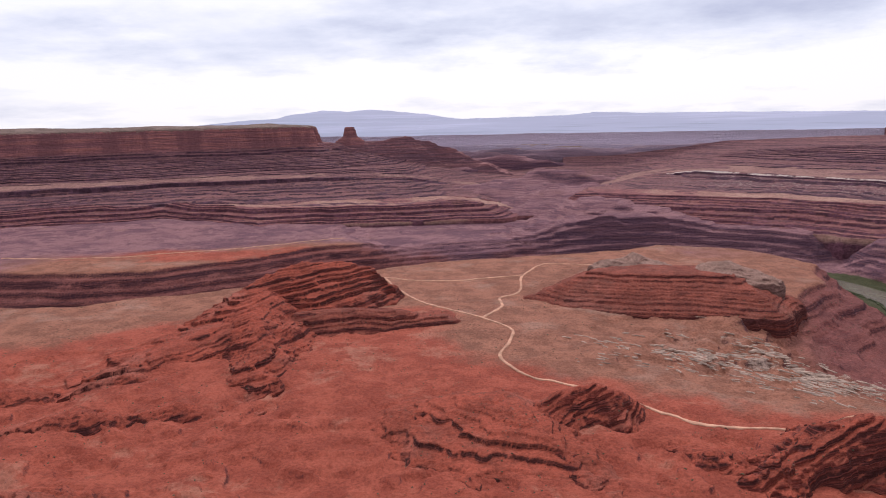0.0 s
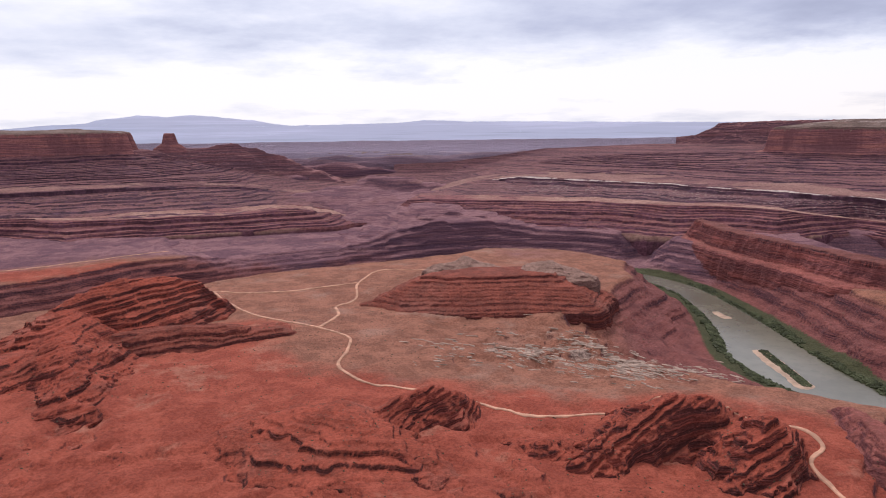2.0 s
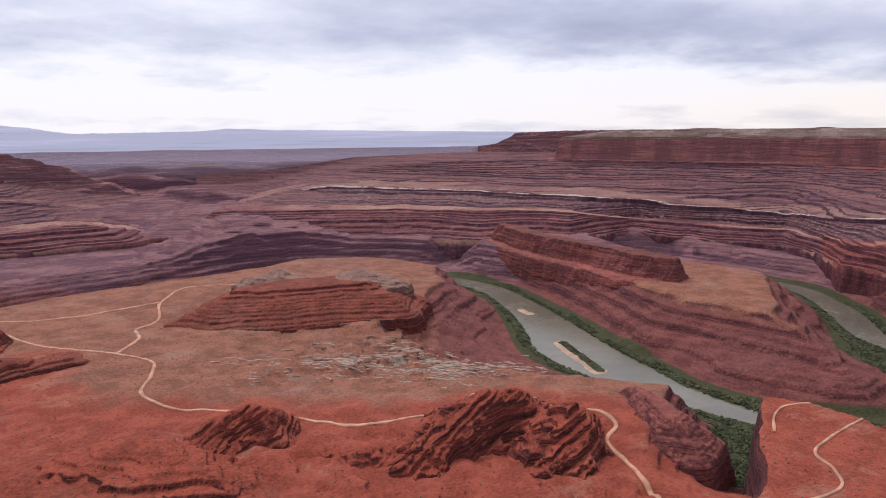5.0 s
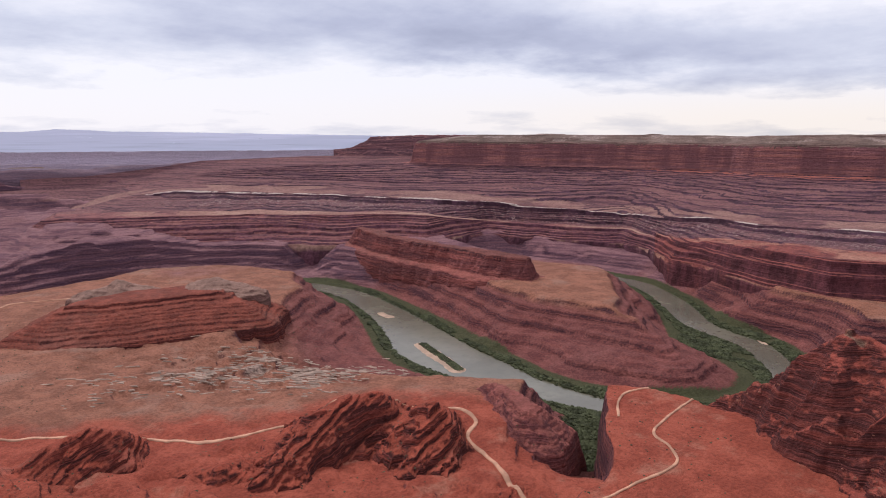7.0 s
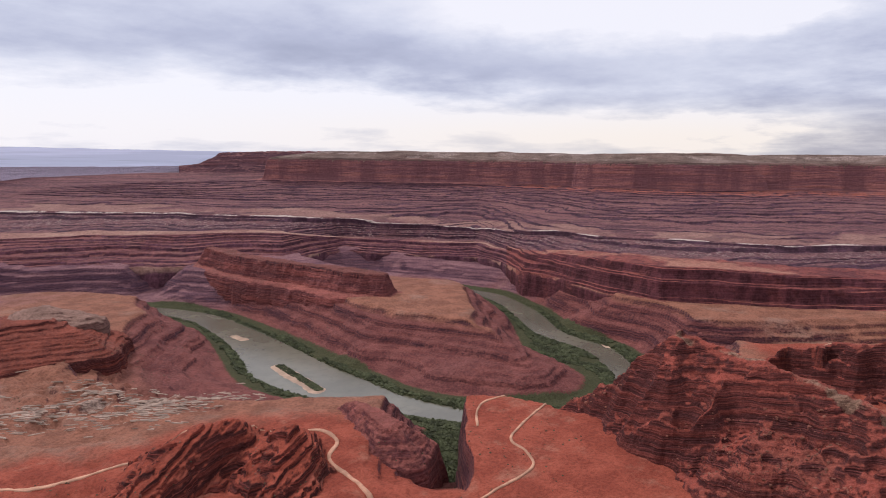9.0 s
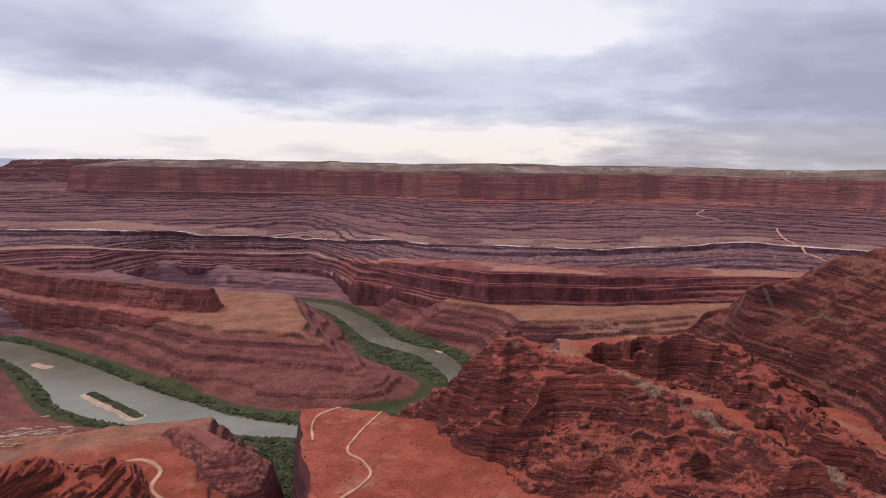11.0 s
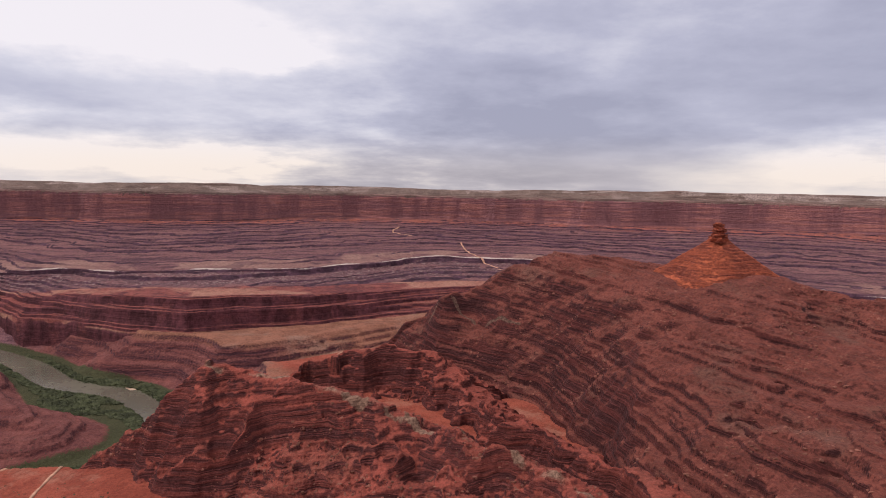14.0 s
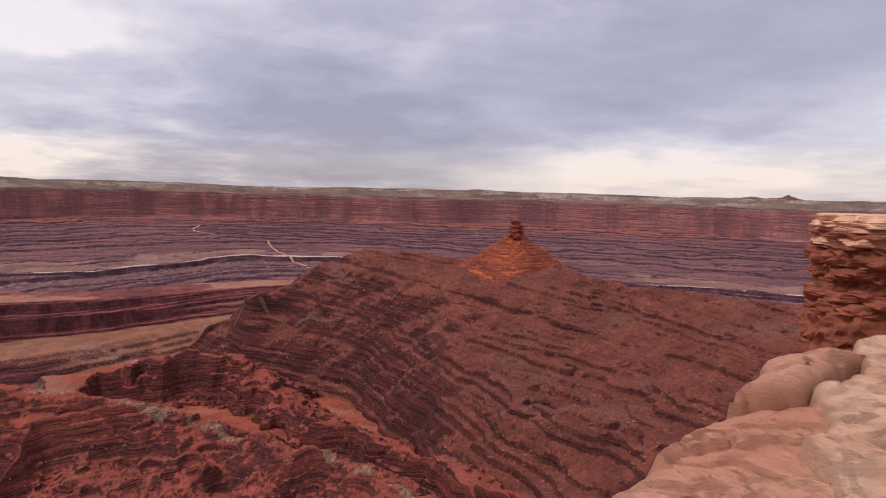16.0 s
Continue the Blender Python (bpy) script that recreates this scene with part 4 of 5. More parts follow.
def build_country():
    az = np.radians(np.arange(-37, 142, 0.13))
    rows = np.concatenate([[-0.14, -0.03], np.linspace(0, 1, 56, False), 1 + np.linspace(0, 1, 22, False), 2 + np.linspace(0, 0.88, 26, False), 2.88 + np.linspace(0, 0.12, 10, False), 3 + np.linspace(0, 1, 14, False), 4 + np.linspace(0, 1, 130, False), [5, 5.02, 5.1, 5.3, 5.6, 6]])
    A, V = np.meshgrid(az, rows, indexing="ij")
    d, _ = steps_at(np.sin(A), np.cos(A))
    stop = np.stack(d + [d[5] + 2600])
    k = np.clip(np.floor(V).astype(int), 0, 5)
    lo, hi = np.take_along_axis(stop, k[None], 0)[0], np.take_along_axis(stop, k[None] + 1, 0)[0]
    goal = lo + (V - k) * (hi - lo)
    D = goal.copy()
    for _ in range(9):
        D = 0.35 * D + 0.65 * (goal - wander(D * np.sin(A), D * np.cos(A), D, d))
    D = np.maximum.accumulate(D, 1)
    D = D + np.arange(len(rows)) * 0.01
    x, y = D * np.sin(A), D * np.cos(A)
    z, u, steep = stepped(x, y)
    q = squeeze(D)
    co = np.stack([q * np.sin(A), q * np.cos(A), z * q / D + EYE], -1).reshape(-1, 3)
    i = np.arange(A.size).reshape(A.shape)
    f = np.stack([i[:-1, :-1], i[:-1, 1:], i[1:, 1:], i[1:, :-1]], -1).reshape(-1, 4)
    deep = (z > ground(x, y) - 9) & ((D < 6900) | ((A < radians(41)) & (A > radians(10))))
    spot = co.reshape(-1, 3)
    f = f[deep.reshape(-1)[f].any(1)]
    b, m = np.degrees(A).reshape(-1)[f].mean(1), u.reshape(-1)[f].mean(1)
    edge = np.exp(-((u - 2.99) / 0.045) ** 2) * ease(np.degrees(A), 14, 19) * (0.75 + 0.7 * fbm(x, y, 130, 3, 93))
    rubble = ease(u, 2.05, 2.3) * ease(u, 3.0, 2.93) * ease(np.degrees(A), 16, 24)
    level = ease(u, 1.05, 1.15) * ease(u, 2.0, 1.9) + ease(u, 3.02, 3.1) * ease(u, 4.1, 3.98) + ease(u, 0.02, 0.0)
    flatness = level * (0.5 + 0.8 * fbm(x, y, 300, 3, 95)) + 0.15 * ease(fbm(x, y, 500, 4, 96), 0.1, 0.5)
    masks = {"pale": np.clip(edge, 0, 1), "rise": steep.astype(float), "rubble": rubble, "level": np.clip(flatness, 0, 1), "red": np.exp(-((u - 4.93) / 0.09) ** 2) * ease(np.degrees(A), 50, 62)}
    for name, label, category, span, tier, mat in COUNTRY:
        own = (b >= span[0]) & (b < span[1]) & (m >= tier[0] - (9 if tier[0] == 0 else 0)) & (m < tier[1])
        if not own.any():
            continue
        base = spot[f[own].ravel()]
        root = tagged(new(name), label, category)
        root.location = (*base[:, :2].mean(0), base[:, 2].min())
        for part_name, lo_u, hi_u in (("cliff_band", -9, 1), ("bench_top", 1, 2), ("rubble_slope", 2, 2.88), ("caprock", 2.88, 4), ("lower_slope", 4, 4.45), ("upper_slope", 4.45, 9)):
            g = f[own & (m >= lo_u) & (m < hi_u)]
            if len(g):
                surface(part_name, co - np.array(root.location), g, mat, masks).parent = root


build_country()

# ---- plateaus and far hills ----
RIM_R = [at(39.2, 6600), at(48, 6300), at(57, 6000), at(62, 5650), at(66.5, 5150), at(72, 5050), at(78, 5250), at(84, 5800), at(92, 5600), at(100, 5500), at(110, 5300), at(120, 5400), at(130, 5300), at(150, 5000), at(152, 12000),
         at(90, 16000), at(42, 12000)]
rim_r = mesa(RIM_R, -80, -470, 1150, 40, 165, 760, 78, 0.57, 8, 30, 0.9)
landform("cliff_plateau", FAR, rim_r, (36, 142), (4700, 6900), "long plateau with a vertical red cliff band and grey slickrock top", "plateau", da=0.14, dd=13.0,
         masks={"pale": lambda x, y, z: ease(z, -66, -45) * (0.28 + 0.6 * fbm(x, y, 260, 4, 108))}, parts=[("talus", -900, FAR_RED), ("cliff_face", -262, FAR_CLIFF), ("top", -78, FAR_TOP)])
rim_l = mesa([at(-60, 5200), at(-40, 5600), at(-30, 5800), at(-22, 5900), at(-15, 6000), at(-9.8, 6100), at(-10, 7500), at(-20, 12000), at(-60, 14000)], -42, -475, 900, 40, 60, 800, 40, 0.64, 8, 30, 0.9)
landform("cliff_plateau", FAR, rim_l, (-38, -2), (5300, 7000), "long flat-topped red mesa with a vertical cliff band", "plateau", da=0.13, dd=12.0,
         parts=[("talus", -900), ("cliff_face", -200, FAR_CLIFF), ("top", -44, FAR_TOP)])
saddle = ridge([at(-10, 6200, -165), at(-8.2, 6450, -176), at(-5.7, 6450, -178), at(-4.6, 6400, -160), at(-3.6, 6400, -140), at(-3, 6400, -122), at(-2, 6400, -165), at(-0.6, 6400, -198), at(0.5, 6400, -235), at(2.3, 6200, -315), at(5, 6000, -430)],
               0.36, 0.36, 840, (10, 34), 0.3, 10, 0.85, 260)
landform("mesa_ridge", FAR, saddle, (-12, 9), (5000, 7400), "low mauve ridge with knobs running out from the mesa", "ridge", da=0.14, dd=15.0)
tower_butte = mesa([at(-7.95, 6420), at(-6.8, 6420), at(-6.8, 6580), at(-7.95, 6580)], -46, -172, 60, 26, 7, 880, 0, 0.3, 10, 30)
landform("tower_butte", FAR_CLIFF, tower_butte, (-9.5, -5), (6250, 6750), "isolated square-topped red butte beside the mesa", "butte", da=0.04, dd=5.0)
dark_knob = mesa([at(15.2, 7300), at(16.6, 7300), at(16.4, 7700), at(15.4, 7700)], -445, -560, 90, 50, 20, 920, 0, 0.5)
landform("dark_hill", MAUVE, dark_knob, (13, 19), (7000, 8000), "dark rounded hill beside the distant river bend", "hill", da=0.1, dd=14.0)
# scattered outcrops on the red earth: bearing, distance, top, half length
for k, (b, d, top, half) in enumerate([(-22.5, 1230, -476, 45), (-19.8, 1110, -494, 35), (-12, 1170, -498, 30), (-30, 1260, -468, 60), (-26, 1400, -468, 50), (-7, 990, -506, 35), (19.6, 870, -490, 30), (22.5, 1005, -478, 30),
                                        (-34, 1450, -470, 60), (47.5, 900, -488, 30)]):
    s = math.degrees(half / d)
    crop = ridge([at(b - s, d + 15, top - 10), at(b, d, top), at(b + s, d - 20, top - 14)], 0.7, 0.3, 1100 + 20 * k, (1.5, 6), dip=(-0.2, 0.1), hard=0.92, size=40, floor=-530)
    landform("rock_outcrop", FOLD, crop, (max(b - 3.5 * s, -40), b + 3.5 * s), (d - 90, d + 110), "broken dark red ledges cropping out of the red earth", "rock outcrop", da=0.1, dd=2.6, group="outcrops on the red earth")

# ---- distance ----


def skyline(name, rows, dist, fall, mat, label, seed):
    """A far ridge: bearings and heights of sight in degrees."""
    crest = [at(b, dist, dist * math.tan(radians(e))) for b, e in rows]
    h = ridge(crest, fall, 0.5, seed, (60, 200), 0.3, 200, 0.2, 2500, fine=8.0)
    ob = sheet(name, mat, np.arange(rows[0][0] - 3, rows[-1][0] + 3, 0.15), np.linspace(dist * 0.78, dist * 1.03, 60), h, lambda x, y, z: z > -900)
    return tagged(ob, label, "mountains", kind="structure")


skyline("backdrop", [(-16, 0.25), (-13.5, 0.35), (-12.6, 0.62), (-10.2, 0.92), (-8, 0.80), (-5.5, 0.92), (-3.6, 0.80), (-1.5, 0.45), (0.5, 0.12), (4, 0.0)], 30000, 0.15, HAZE_BLUE, "mountain range on the horizon, painted pale blue as haze", 960)
skyline("backdrop", [(-4, 0.02), (0.5, 0.07), (6, 0.10), (10, 0.18), (13, 0.36), (16, 0.22), (22, 0.15), (30, 0.05), (36, -0.05), (41, -0.1)], 26000, 0.14, HAZE_BLUE, "long low plateau on the horizon, painted blue as haze", 980)
skyline("backdrop", [(35.4, -0.9), (36.2, -0.1), (40, 0.05), (48, 0.08), (58, 0.0), (64, -0.1)], 11000, 0.16, FAR, "pale mauve mesa behind the long plateau", 990)
skyline("backdrop", [(127.5, 0.0), (129.6, 0.22), (130.6, 0.12), (131.6, 0.20), (132.1, 0.36), (132.7, 0.18), (134, 0.0), (146, -0.05)], 9500, 0.2, FAR_CLIFF, "pale red domes on the plateau skyline", 995)


def part(name, bm, mat, parent=None, label="", smooth=False):
    me = bpy.data.meshes.new(name)
    bm.to_mesh(me)
    bm.free()
    me.materials.append(mat)
    if smooth:
        me.polygons.foreach_set("use_smooth", np.ones(len(me.polygons), bool))
    ob = new(name, me)
    ob.parent = parent
    if label:
        ob["label"] = label
    return ob


def layer_block(outline, z0, z1, seed, jag, cuts=2, bevel=0.12):
    """One weathered rock layer: an uneven outline with worn edges."""
    bm = bmesh.new()
    n = len(outline)
    rings = []
    for k in range(cuts + 2):
        u = k / (cuts + 1)
        pinch = 1 - bevel * (abs(2 * u - 1) ** 4)
        rings.append([])
        for i, (x, y) in enumerate(outline):
            j = jag * (noise.noise(Vector((x / jag * 0.3, y / jag * 0.3, seed * 2.3 + u * 0.8))))
            c = Vector((x, y)) * pinch * (1 + j / max(0.5, Vector((x, y)).length))
            rings[-1].append(bm.verts.new((c.x, c.y, z0 + (z1 - z0) * u + 0.08 * jag * noise.noise(Vector((x * 0.7, y * 0.7, seed))))))
    for a, b in zip(rings[:-1], rings[1:]):
        for i in range(n):
            bm.faces.new((a[i], a[(i + 1) % n], b[(i + 1) % n], b[i]))
    bm.faces.new(rings[-1])
    bm.faces.new(rings[0][::-1])
    return bm


def ring(rx, ry, n, seed, jag=0.18):
    rng = random.Random(seed)
    return [(rx * math.cos(a) * (1 + rng.uniform(-jag, jag)), ry * math.sin(a) * (1 + rng.uniform(-jag, jag))) for a in [math.tau * i / n for i in range(n)]]


def block_ring(r, n, seed, jag, power=0.55):
    rng = random.Random(seed)
    out = []
    for i in range(n):
        a = math.tau * i / n + 0.3
        c, v = math.cos(a), math.sin(a)
        q = r / (abs(c) ** (1 / power) + abs(v) ** (1 / power)) ** power * (1 + rng.uniform(-jag, jag))
        out.append((q * c, q * v))
    return out


def rough_block(outline, z0, z1, rows, seed, amp, size):
    """A cliff face: an upright block broken by joints and overhangs."""
    bm = layer_block(outline, z0, z1, seed, 0.6, rows, 0.03)
    for v in bm.verts:
        p = Vector((v.co.x, v.co.y, v.co.z * 1.3)) / size
        k = noise.noise(p + Vector((seed, 0, 0))) + 0.5 * noise.noise(p * 2.7) + 0.6 * (round(noise.noise(p * 1.6 + Vector((0, seed, 0))) * 2) / 2)
        f = 1 + amp * k / max(1.0, v.co.xy.length)
        v.co.x, v.co.y = v.co.x * f, v.co.y * f
    return bm


# ---- pinnacle on the slope ----
cone = ridge([at(109.0, 1880, -194), at(112.7, 1868, -112), at(113.8, 1868, -112), at(117.8, 1850, -196)], 0.8, 0.8, 600, (3, 10), 0.1, 2, 0.25, 50, floor=-420, warp=0.08)
THINGS.append(cone)
px, py = at(113.3, 1868)
pin = tagged(new("rock_pinnacle"), "orange rock pinnacle rising from a cone of rubble", "rock pinnacle")
pin.location = (px, py, -184 + EYE)
cone_ob = sheet("rubble_cone", ORANGE_EARTH, np.arange(107, 120, 0.06), np.arange(1640, 2040, 2.5), cone, lambda x, y, z: z > np.maximum(ground(x, y), slope(x, y)) - 22)
cone_ob.parent = pin
cone_ob.matrix_parent_inverse = Matrix.Translation(pin.location).inverted()
zz = 64.0
for k, (r, hgt) in enumerate([(23, 10), (20, 8), (16, 9), (17, 6), (12, 7), (14, 6), (8, 5)]):
    ob = part("rock_block", rough_block(ring(r, r * 0.9, 26, k + 3, 0.1), -2, hgt + 1, 5, k, 5.5, 13.0), ORANGE_EARTH, pin)
    ob.location = (random.uniform(-3, 3), random.uniform(-3, 3), zz)
    zz += hgt - 0.8

# ---- dirt tracks ----


def track(pts, width, label):
    line = np.array(smooth([(*p, 0.0) for p in pts], 24))[:, :2]
    seg = np.hypot(*np.diff(line, axis=0).T).cumsum()
    u = np.concatenate([[0], seg])
    v = np.arange(0, u[-1], 7.0)
    x, y = np.interp(v, u, line[:, 0]), np.interp(v, u, line[:, 1])
    x, y = x + 1.5 * fbm(x, y, 90, 2, 95), y + 1.5 * fbm(x, y, 90, 2, 96)
    tx, ty = np.gradient(x), np.gradient(y)
    m = np.hypot(tx, ty)
    nx, ny = -ty / m, tx / m
    w = width * (1 + 0.3 * fbm(x, y, 40, 2, 97))
    co = []
    for off in (-0.55, -0.5, -0.17, 0.17, 0.5, 0.55):
        X, Y = x + nx * w * off, y + ny * w * off
        Z = land(X, Y) + (1.5 if abs(off) < 0.52 else -3.0)
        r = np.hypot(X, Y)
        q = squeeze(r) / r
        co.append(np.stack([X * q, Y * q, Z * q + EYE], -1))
    co = np.stack(co, 1)
    i = np.arange(co.shape[0] * 6).reshape(-1, 6)
    f = np.stack([i[:-1, :-1], i[1:, :-1], i[1:, 1:], i[:-1, 1:]], -1).reshape(-1, 4)
    return tagged(surface("dirt_track", co.reshape(-1, 3), f, DIRT, {}), label, "dirt road", kind="structure")


track([(-185, 2101), (-120, 1920), (-39, 1768), (87, 1627), (155, 1543), (140, 1450), (113, 1358), (150, 1270), (223, 1225), (308, 1147), (417, 1041), (525, 1010), (610, 968), (690, 922), (758, 890), (790, 850), (778, 800), (731, 769), (705, 680), (668, 582)], 7.0, "pale dirt track winding over the red bench")
track([(94, 1626), (150, 1740), (154, 1841), (217, 1919), (243, 2075), (339, 2251), (450, 2240), (641, 2158)], 7.0, "pale dirt track climbing to the gorge rim")
# the pale edge of the gorge rim, laid as a track strip
track([(-185, 2101), (-90, 2060), (25, 2042), (140, 2060), (243, 2085)], 7.0, "faint pale edge of the gorge rim")
track([(985, 655), (1050, 700), (1113, 716), (1200, 680), (1289, 626)], 4.5, "pale track along the edge of the bench")
track([(1289, 626), (1130, 612), (978, 581), (940, 530), (888, 491), (780, 508), (700, 520)], 4.0, "pale dirt track across the orange bench")
track([at(80.6, 1740), at(81.2, 1800), at(82.2, 1900), at(83.5, 2010), at(85, 2080)], 7.0, "pale track on a bench behind the hill")
track([at(-33, 3080), at(-27, 2850), at(-20, 2780), at(-14, 2830), at(-8, 2920)], 8.0, "faint pale track over the flat beyond the gorge")
track([at(87.9, 5000), at(87.4, 4800), at(87.6, 4600), at(89, 4450)], 9.0, "pale wash running down the far talus")
track([at(93.0, 4150), at(93.6, 3800), at(95.0, 3500), at(96.5, 3300)], 8.0, "pale track on the mauve bench")

# ---- islands and bars in the river ----


def bar(name, line, width, height, mat, label):
    h = lambda x, y: WATERLINE + height * (1 - (to_line(x + 5 * fbm(x, y, 30, 3, 98), y + 5 * fbm(x, y, 30, 3, 99), line)[0] / width) ** 2)
    xs = [math.degrees(math.atan2(p[0], p[1])) for p in line]
    rs = [math.hypot(p[0], p[1]) for p in line]
    ob = sheet(name, mat, np.arange(min(xs) - 2, max(xs) + 2, 0.08), np.arange(min(rs) - 80, max(rs) + 80, 3.0), h, lambda x, y, z: z > WATERLINE - 1)
    return tagged(ob, label, "sandbar")


SAND = plain("river_sand", (0.40, 0.27, 0.19), scale=0.02)
ISLE = [(1226, 1490, 0), (1205, 1420, 0), (1180, 1330, 0), (1158, 1262, 0)]
bar("sandbar", ISLE, 24, 2.2, SAND, "narrow sandbar island with green brush in the river")
bar("sandbar", [(2010, 840, 0), (2045, 870, 0), (2070, 930, 0)], 26, 1.8, SAND, "pale sandbar against the outer river bank")
bar("sandbar", [(1345, 1800, 0), (1350, 1860, 0)], 16, 1.5, SAND, "small sandbar near the river bank")

# ---- brush and rubble ----


def clumps(name, pts, sizes, mat, label, category, flat=0.8, seed=0, sides=1):
    """Many small uneven lumps as one mesh: brush or boulders."""
    rng = np.random.default_rng(seed)
    base = bmesh.new()
    bmesh.ops.create_icosphere(base, subdivisions=sides, radius=1.0)
    v0 = np.array([v.co[:] for v in base.verts])
    f0 = np.array([[v.index for v in f.verts] for f in base.faces])
    base.free()
    n = len(pts)
    jit = 1 + rng.uniform(-0.38, 0.38, (n, len(v0), 1))
    co = v0[None] * jit * sizes[:, None, None] * np.array([1, 1, flat]) * rng.uniform(0.7, 1.4, (n, 1, 3))
    co = (co + pts[:, None, :]).reshape(-1, 3)
    f = (f0[None] + (np.arange(n) * len(v0))[:, None, None]).reshape(-1, 3)
    me = bpy.data.meshes.new(name)
    me.from_pydata(co.tolist(), [], f.tolist())
    me.materials.append(mat)
    return tagged(new(name, me), label, category, kind="stuff")


def scatter(n, az, dist, ok, h, seed, lift=0.0):
    rng = np.random.default_rng(seed)
    a, d = np.radians(rng.uniform(*az, n)), np.sqrt(rng.uniform(dist[0] ** 2, dist[1] ** 2, n))
    x, y = d * np.sin(a), d * np.cos(a)
    z = h(x, y)
    k = ok(x, y, z)
    return np.stack([x, y, z + lift + EYE], -1)[k]


def bank(x, y, z):
    d, w = to_line(x, y, RIVER)
    g, f = to_line(x, y, GULLIES[0])
    near = (d - w > 1) & (d - w < 26 + 22 * fbm(x, y, 120, 3, 101) + MARSH(x, y)) & (fbm(x, y, 70, 3, 102) > -0.55)
    grove = (g < 70 + 30 * fbm(x, y, 60, 2, 103)) & (f < -570)
    return (near | grove) & (z < -578) & (np.hypot(x, y) < 2900)


p = scatter(150000, (24, 72), (1150, 2900), bank, ground, 11, 0.6)
rng = np.random.default_rng(5)
clumps("river_brush", p, rng.uniform(2.0, 5.6, len(p)), LEAF, "dense green tamarisk brush lining the river banks", "brush", 0.8, 12)
p = scatter(14000, (38, 44), (1680, 1980), lambda x, y, z: to_line(x - 7, y, ISLE)[0] < 11, lambda x, y: np.full(x.shape, WATERLINE + 1.2), 13)
clumps("island_brush", p, rng.uniform(1.5, 3.6, len(p)), LEAF, "green brush on the sandbar island", "brush", 0.8, 14)
p = scatter(8000, (-36, 66), (820, 2200), lambda x, y, z: (fbm(x, y, 200, 3, 104) > 0.05) & (z < -455), land, 15, 0.2)
clumps("desert_shrubs", p, rng.uniform(0.5, 1.5, len(p)) ** 1.2, SCRUB, "scattered grey-green desert shrubs on the benches", "shrubs", 0.7, 16)
BOULDER = plain("boulder_rock", (0.24, 0.095, 0.066), scale=0.02, vary=0.35)
p = scatter(8000, (62, 112), (760, 1340), lambda x, y, z: (hill(x, y) > ground(x, y) + 12) & (fbm(x, y, 130, 3, 105) > -0.1), hill, 17, 0.1)
clumps("hill_boulders", p, 0.7 + 2.4 * rng.random(len(p)) ** 3, BOULDER, "red boulders strewn over the dark hill", "boulders", 0.75, 18)
p = scatter(11000, (86, 142), (760, 2000), lambda x, y, z: (slope(x, y) > ground(x, y) + 12) & (fbm(x, y, 180, 3, 106) > 0.0), slope, 19, 0.1)
clumps("slope_boulders", p, 0.7 + 2.8 * rng.random(len(p)) ** 3, BOULDER, "rubble and boulders on the ledgy slope", "boulders", 0.7, 20)
p = scatter(12000, (-28, 48), (850, 1900), lambda x, y, z: (z > ground(x, y) + 9) & (fbm(x, y, 90, 3, 107) > 0.1), land, 21, 0.0)
clumps("butte_boulders", p, 0.6 + 1.8 * rng.random(len(p)) ** 3, BOULDER, "broken red blocks on the butte slopes", "boulders", 0.75, 22)

# pale broken ledges round the wash
PALE_ROCK = plain("pale_ledge_rock", (0.37, 0.265, 0.205), scale=0.05, vary=0.3)


def ledge_bits(n, cx, cy, sx, sy, seed, label):
    rng = np.random.default_rng(seed)
    x, y = rng.normal(cx, sx, n), rng.normal(cy, sy, n)
    k = fbm(x, y, 60, 3, seed) > -0.1
    x, y = x[k], y[k]
    n = len(x)
    box = np.array([[-1, -1, -1], [1, -1, -1], [1, 1, -1], [-1, 1, -1], [-0.8, -0.7, 1], [0.85, -0.75, 1], [0.8, 0.8, 1], [-0.85, 0.75, 1]], float)
    fc = np.array([[0, 3, 2, 1], [4, 5, 6, 7], [0, 1, 5, 4], [1, 2, 6, 5], [2, 3, 7, 6], [3, 0, 4, 7]])
    size = np.stack([rng.uniform(3, 15, n), rng.uniform(0.9, 2.4, n), rng.uniform(0.4, 1.3, n)], -1)
    co = box[None] * (1 + rng.uniform(-0.25, 0.25, (n, 8, 3))) * size[:, None, :]
    a = -0.75 + 0.5 * fbm(x, y, 90, 2, seed + 5) + rng.normal(0, 0.12, n)
    c, s_ = np.cos(a)[:, None], np.sin(a)[:, None]
    co = np.stack([co[..., 0] * c - co[..., 1] * s_ + x[:, None], co[..., 0] * s_ + co[..., 1] * c + y[:, None], co[..., 2] + (land(x, y) + EYE + 0.4)[:, None]], -1)
    me = bpy.data.meshes.new("ledge_rubble")
    me.from_pydata(co.reshape(-1, 3).tolist(), [], (fc[None] + (np.arange(n) * 8)[:, None, None]).reshape(-1, 4).tolist())
    me.materials.append(PALE_ROCK)
    return tagged(new("ledge_rubble", me), label, "rock ledges", kind="stuff")


ledge_bits(900, 735, 1275, 75, 60, 301, "broken pale grey ledges beside the river flat")
ledge_bits(700, 580, 1420, 130, 70, 302, "pale broken rock ledges on the badland flat")
ledge_bits(160, 930, 1260, 30, 40, 303, "pale broken ledges above the river bank")

# ---- the viewpoint's own rim ----


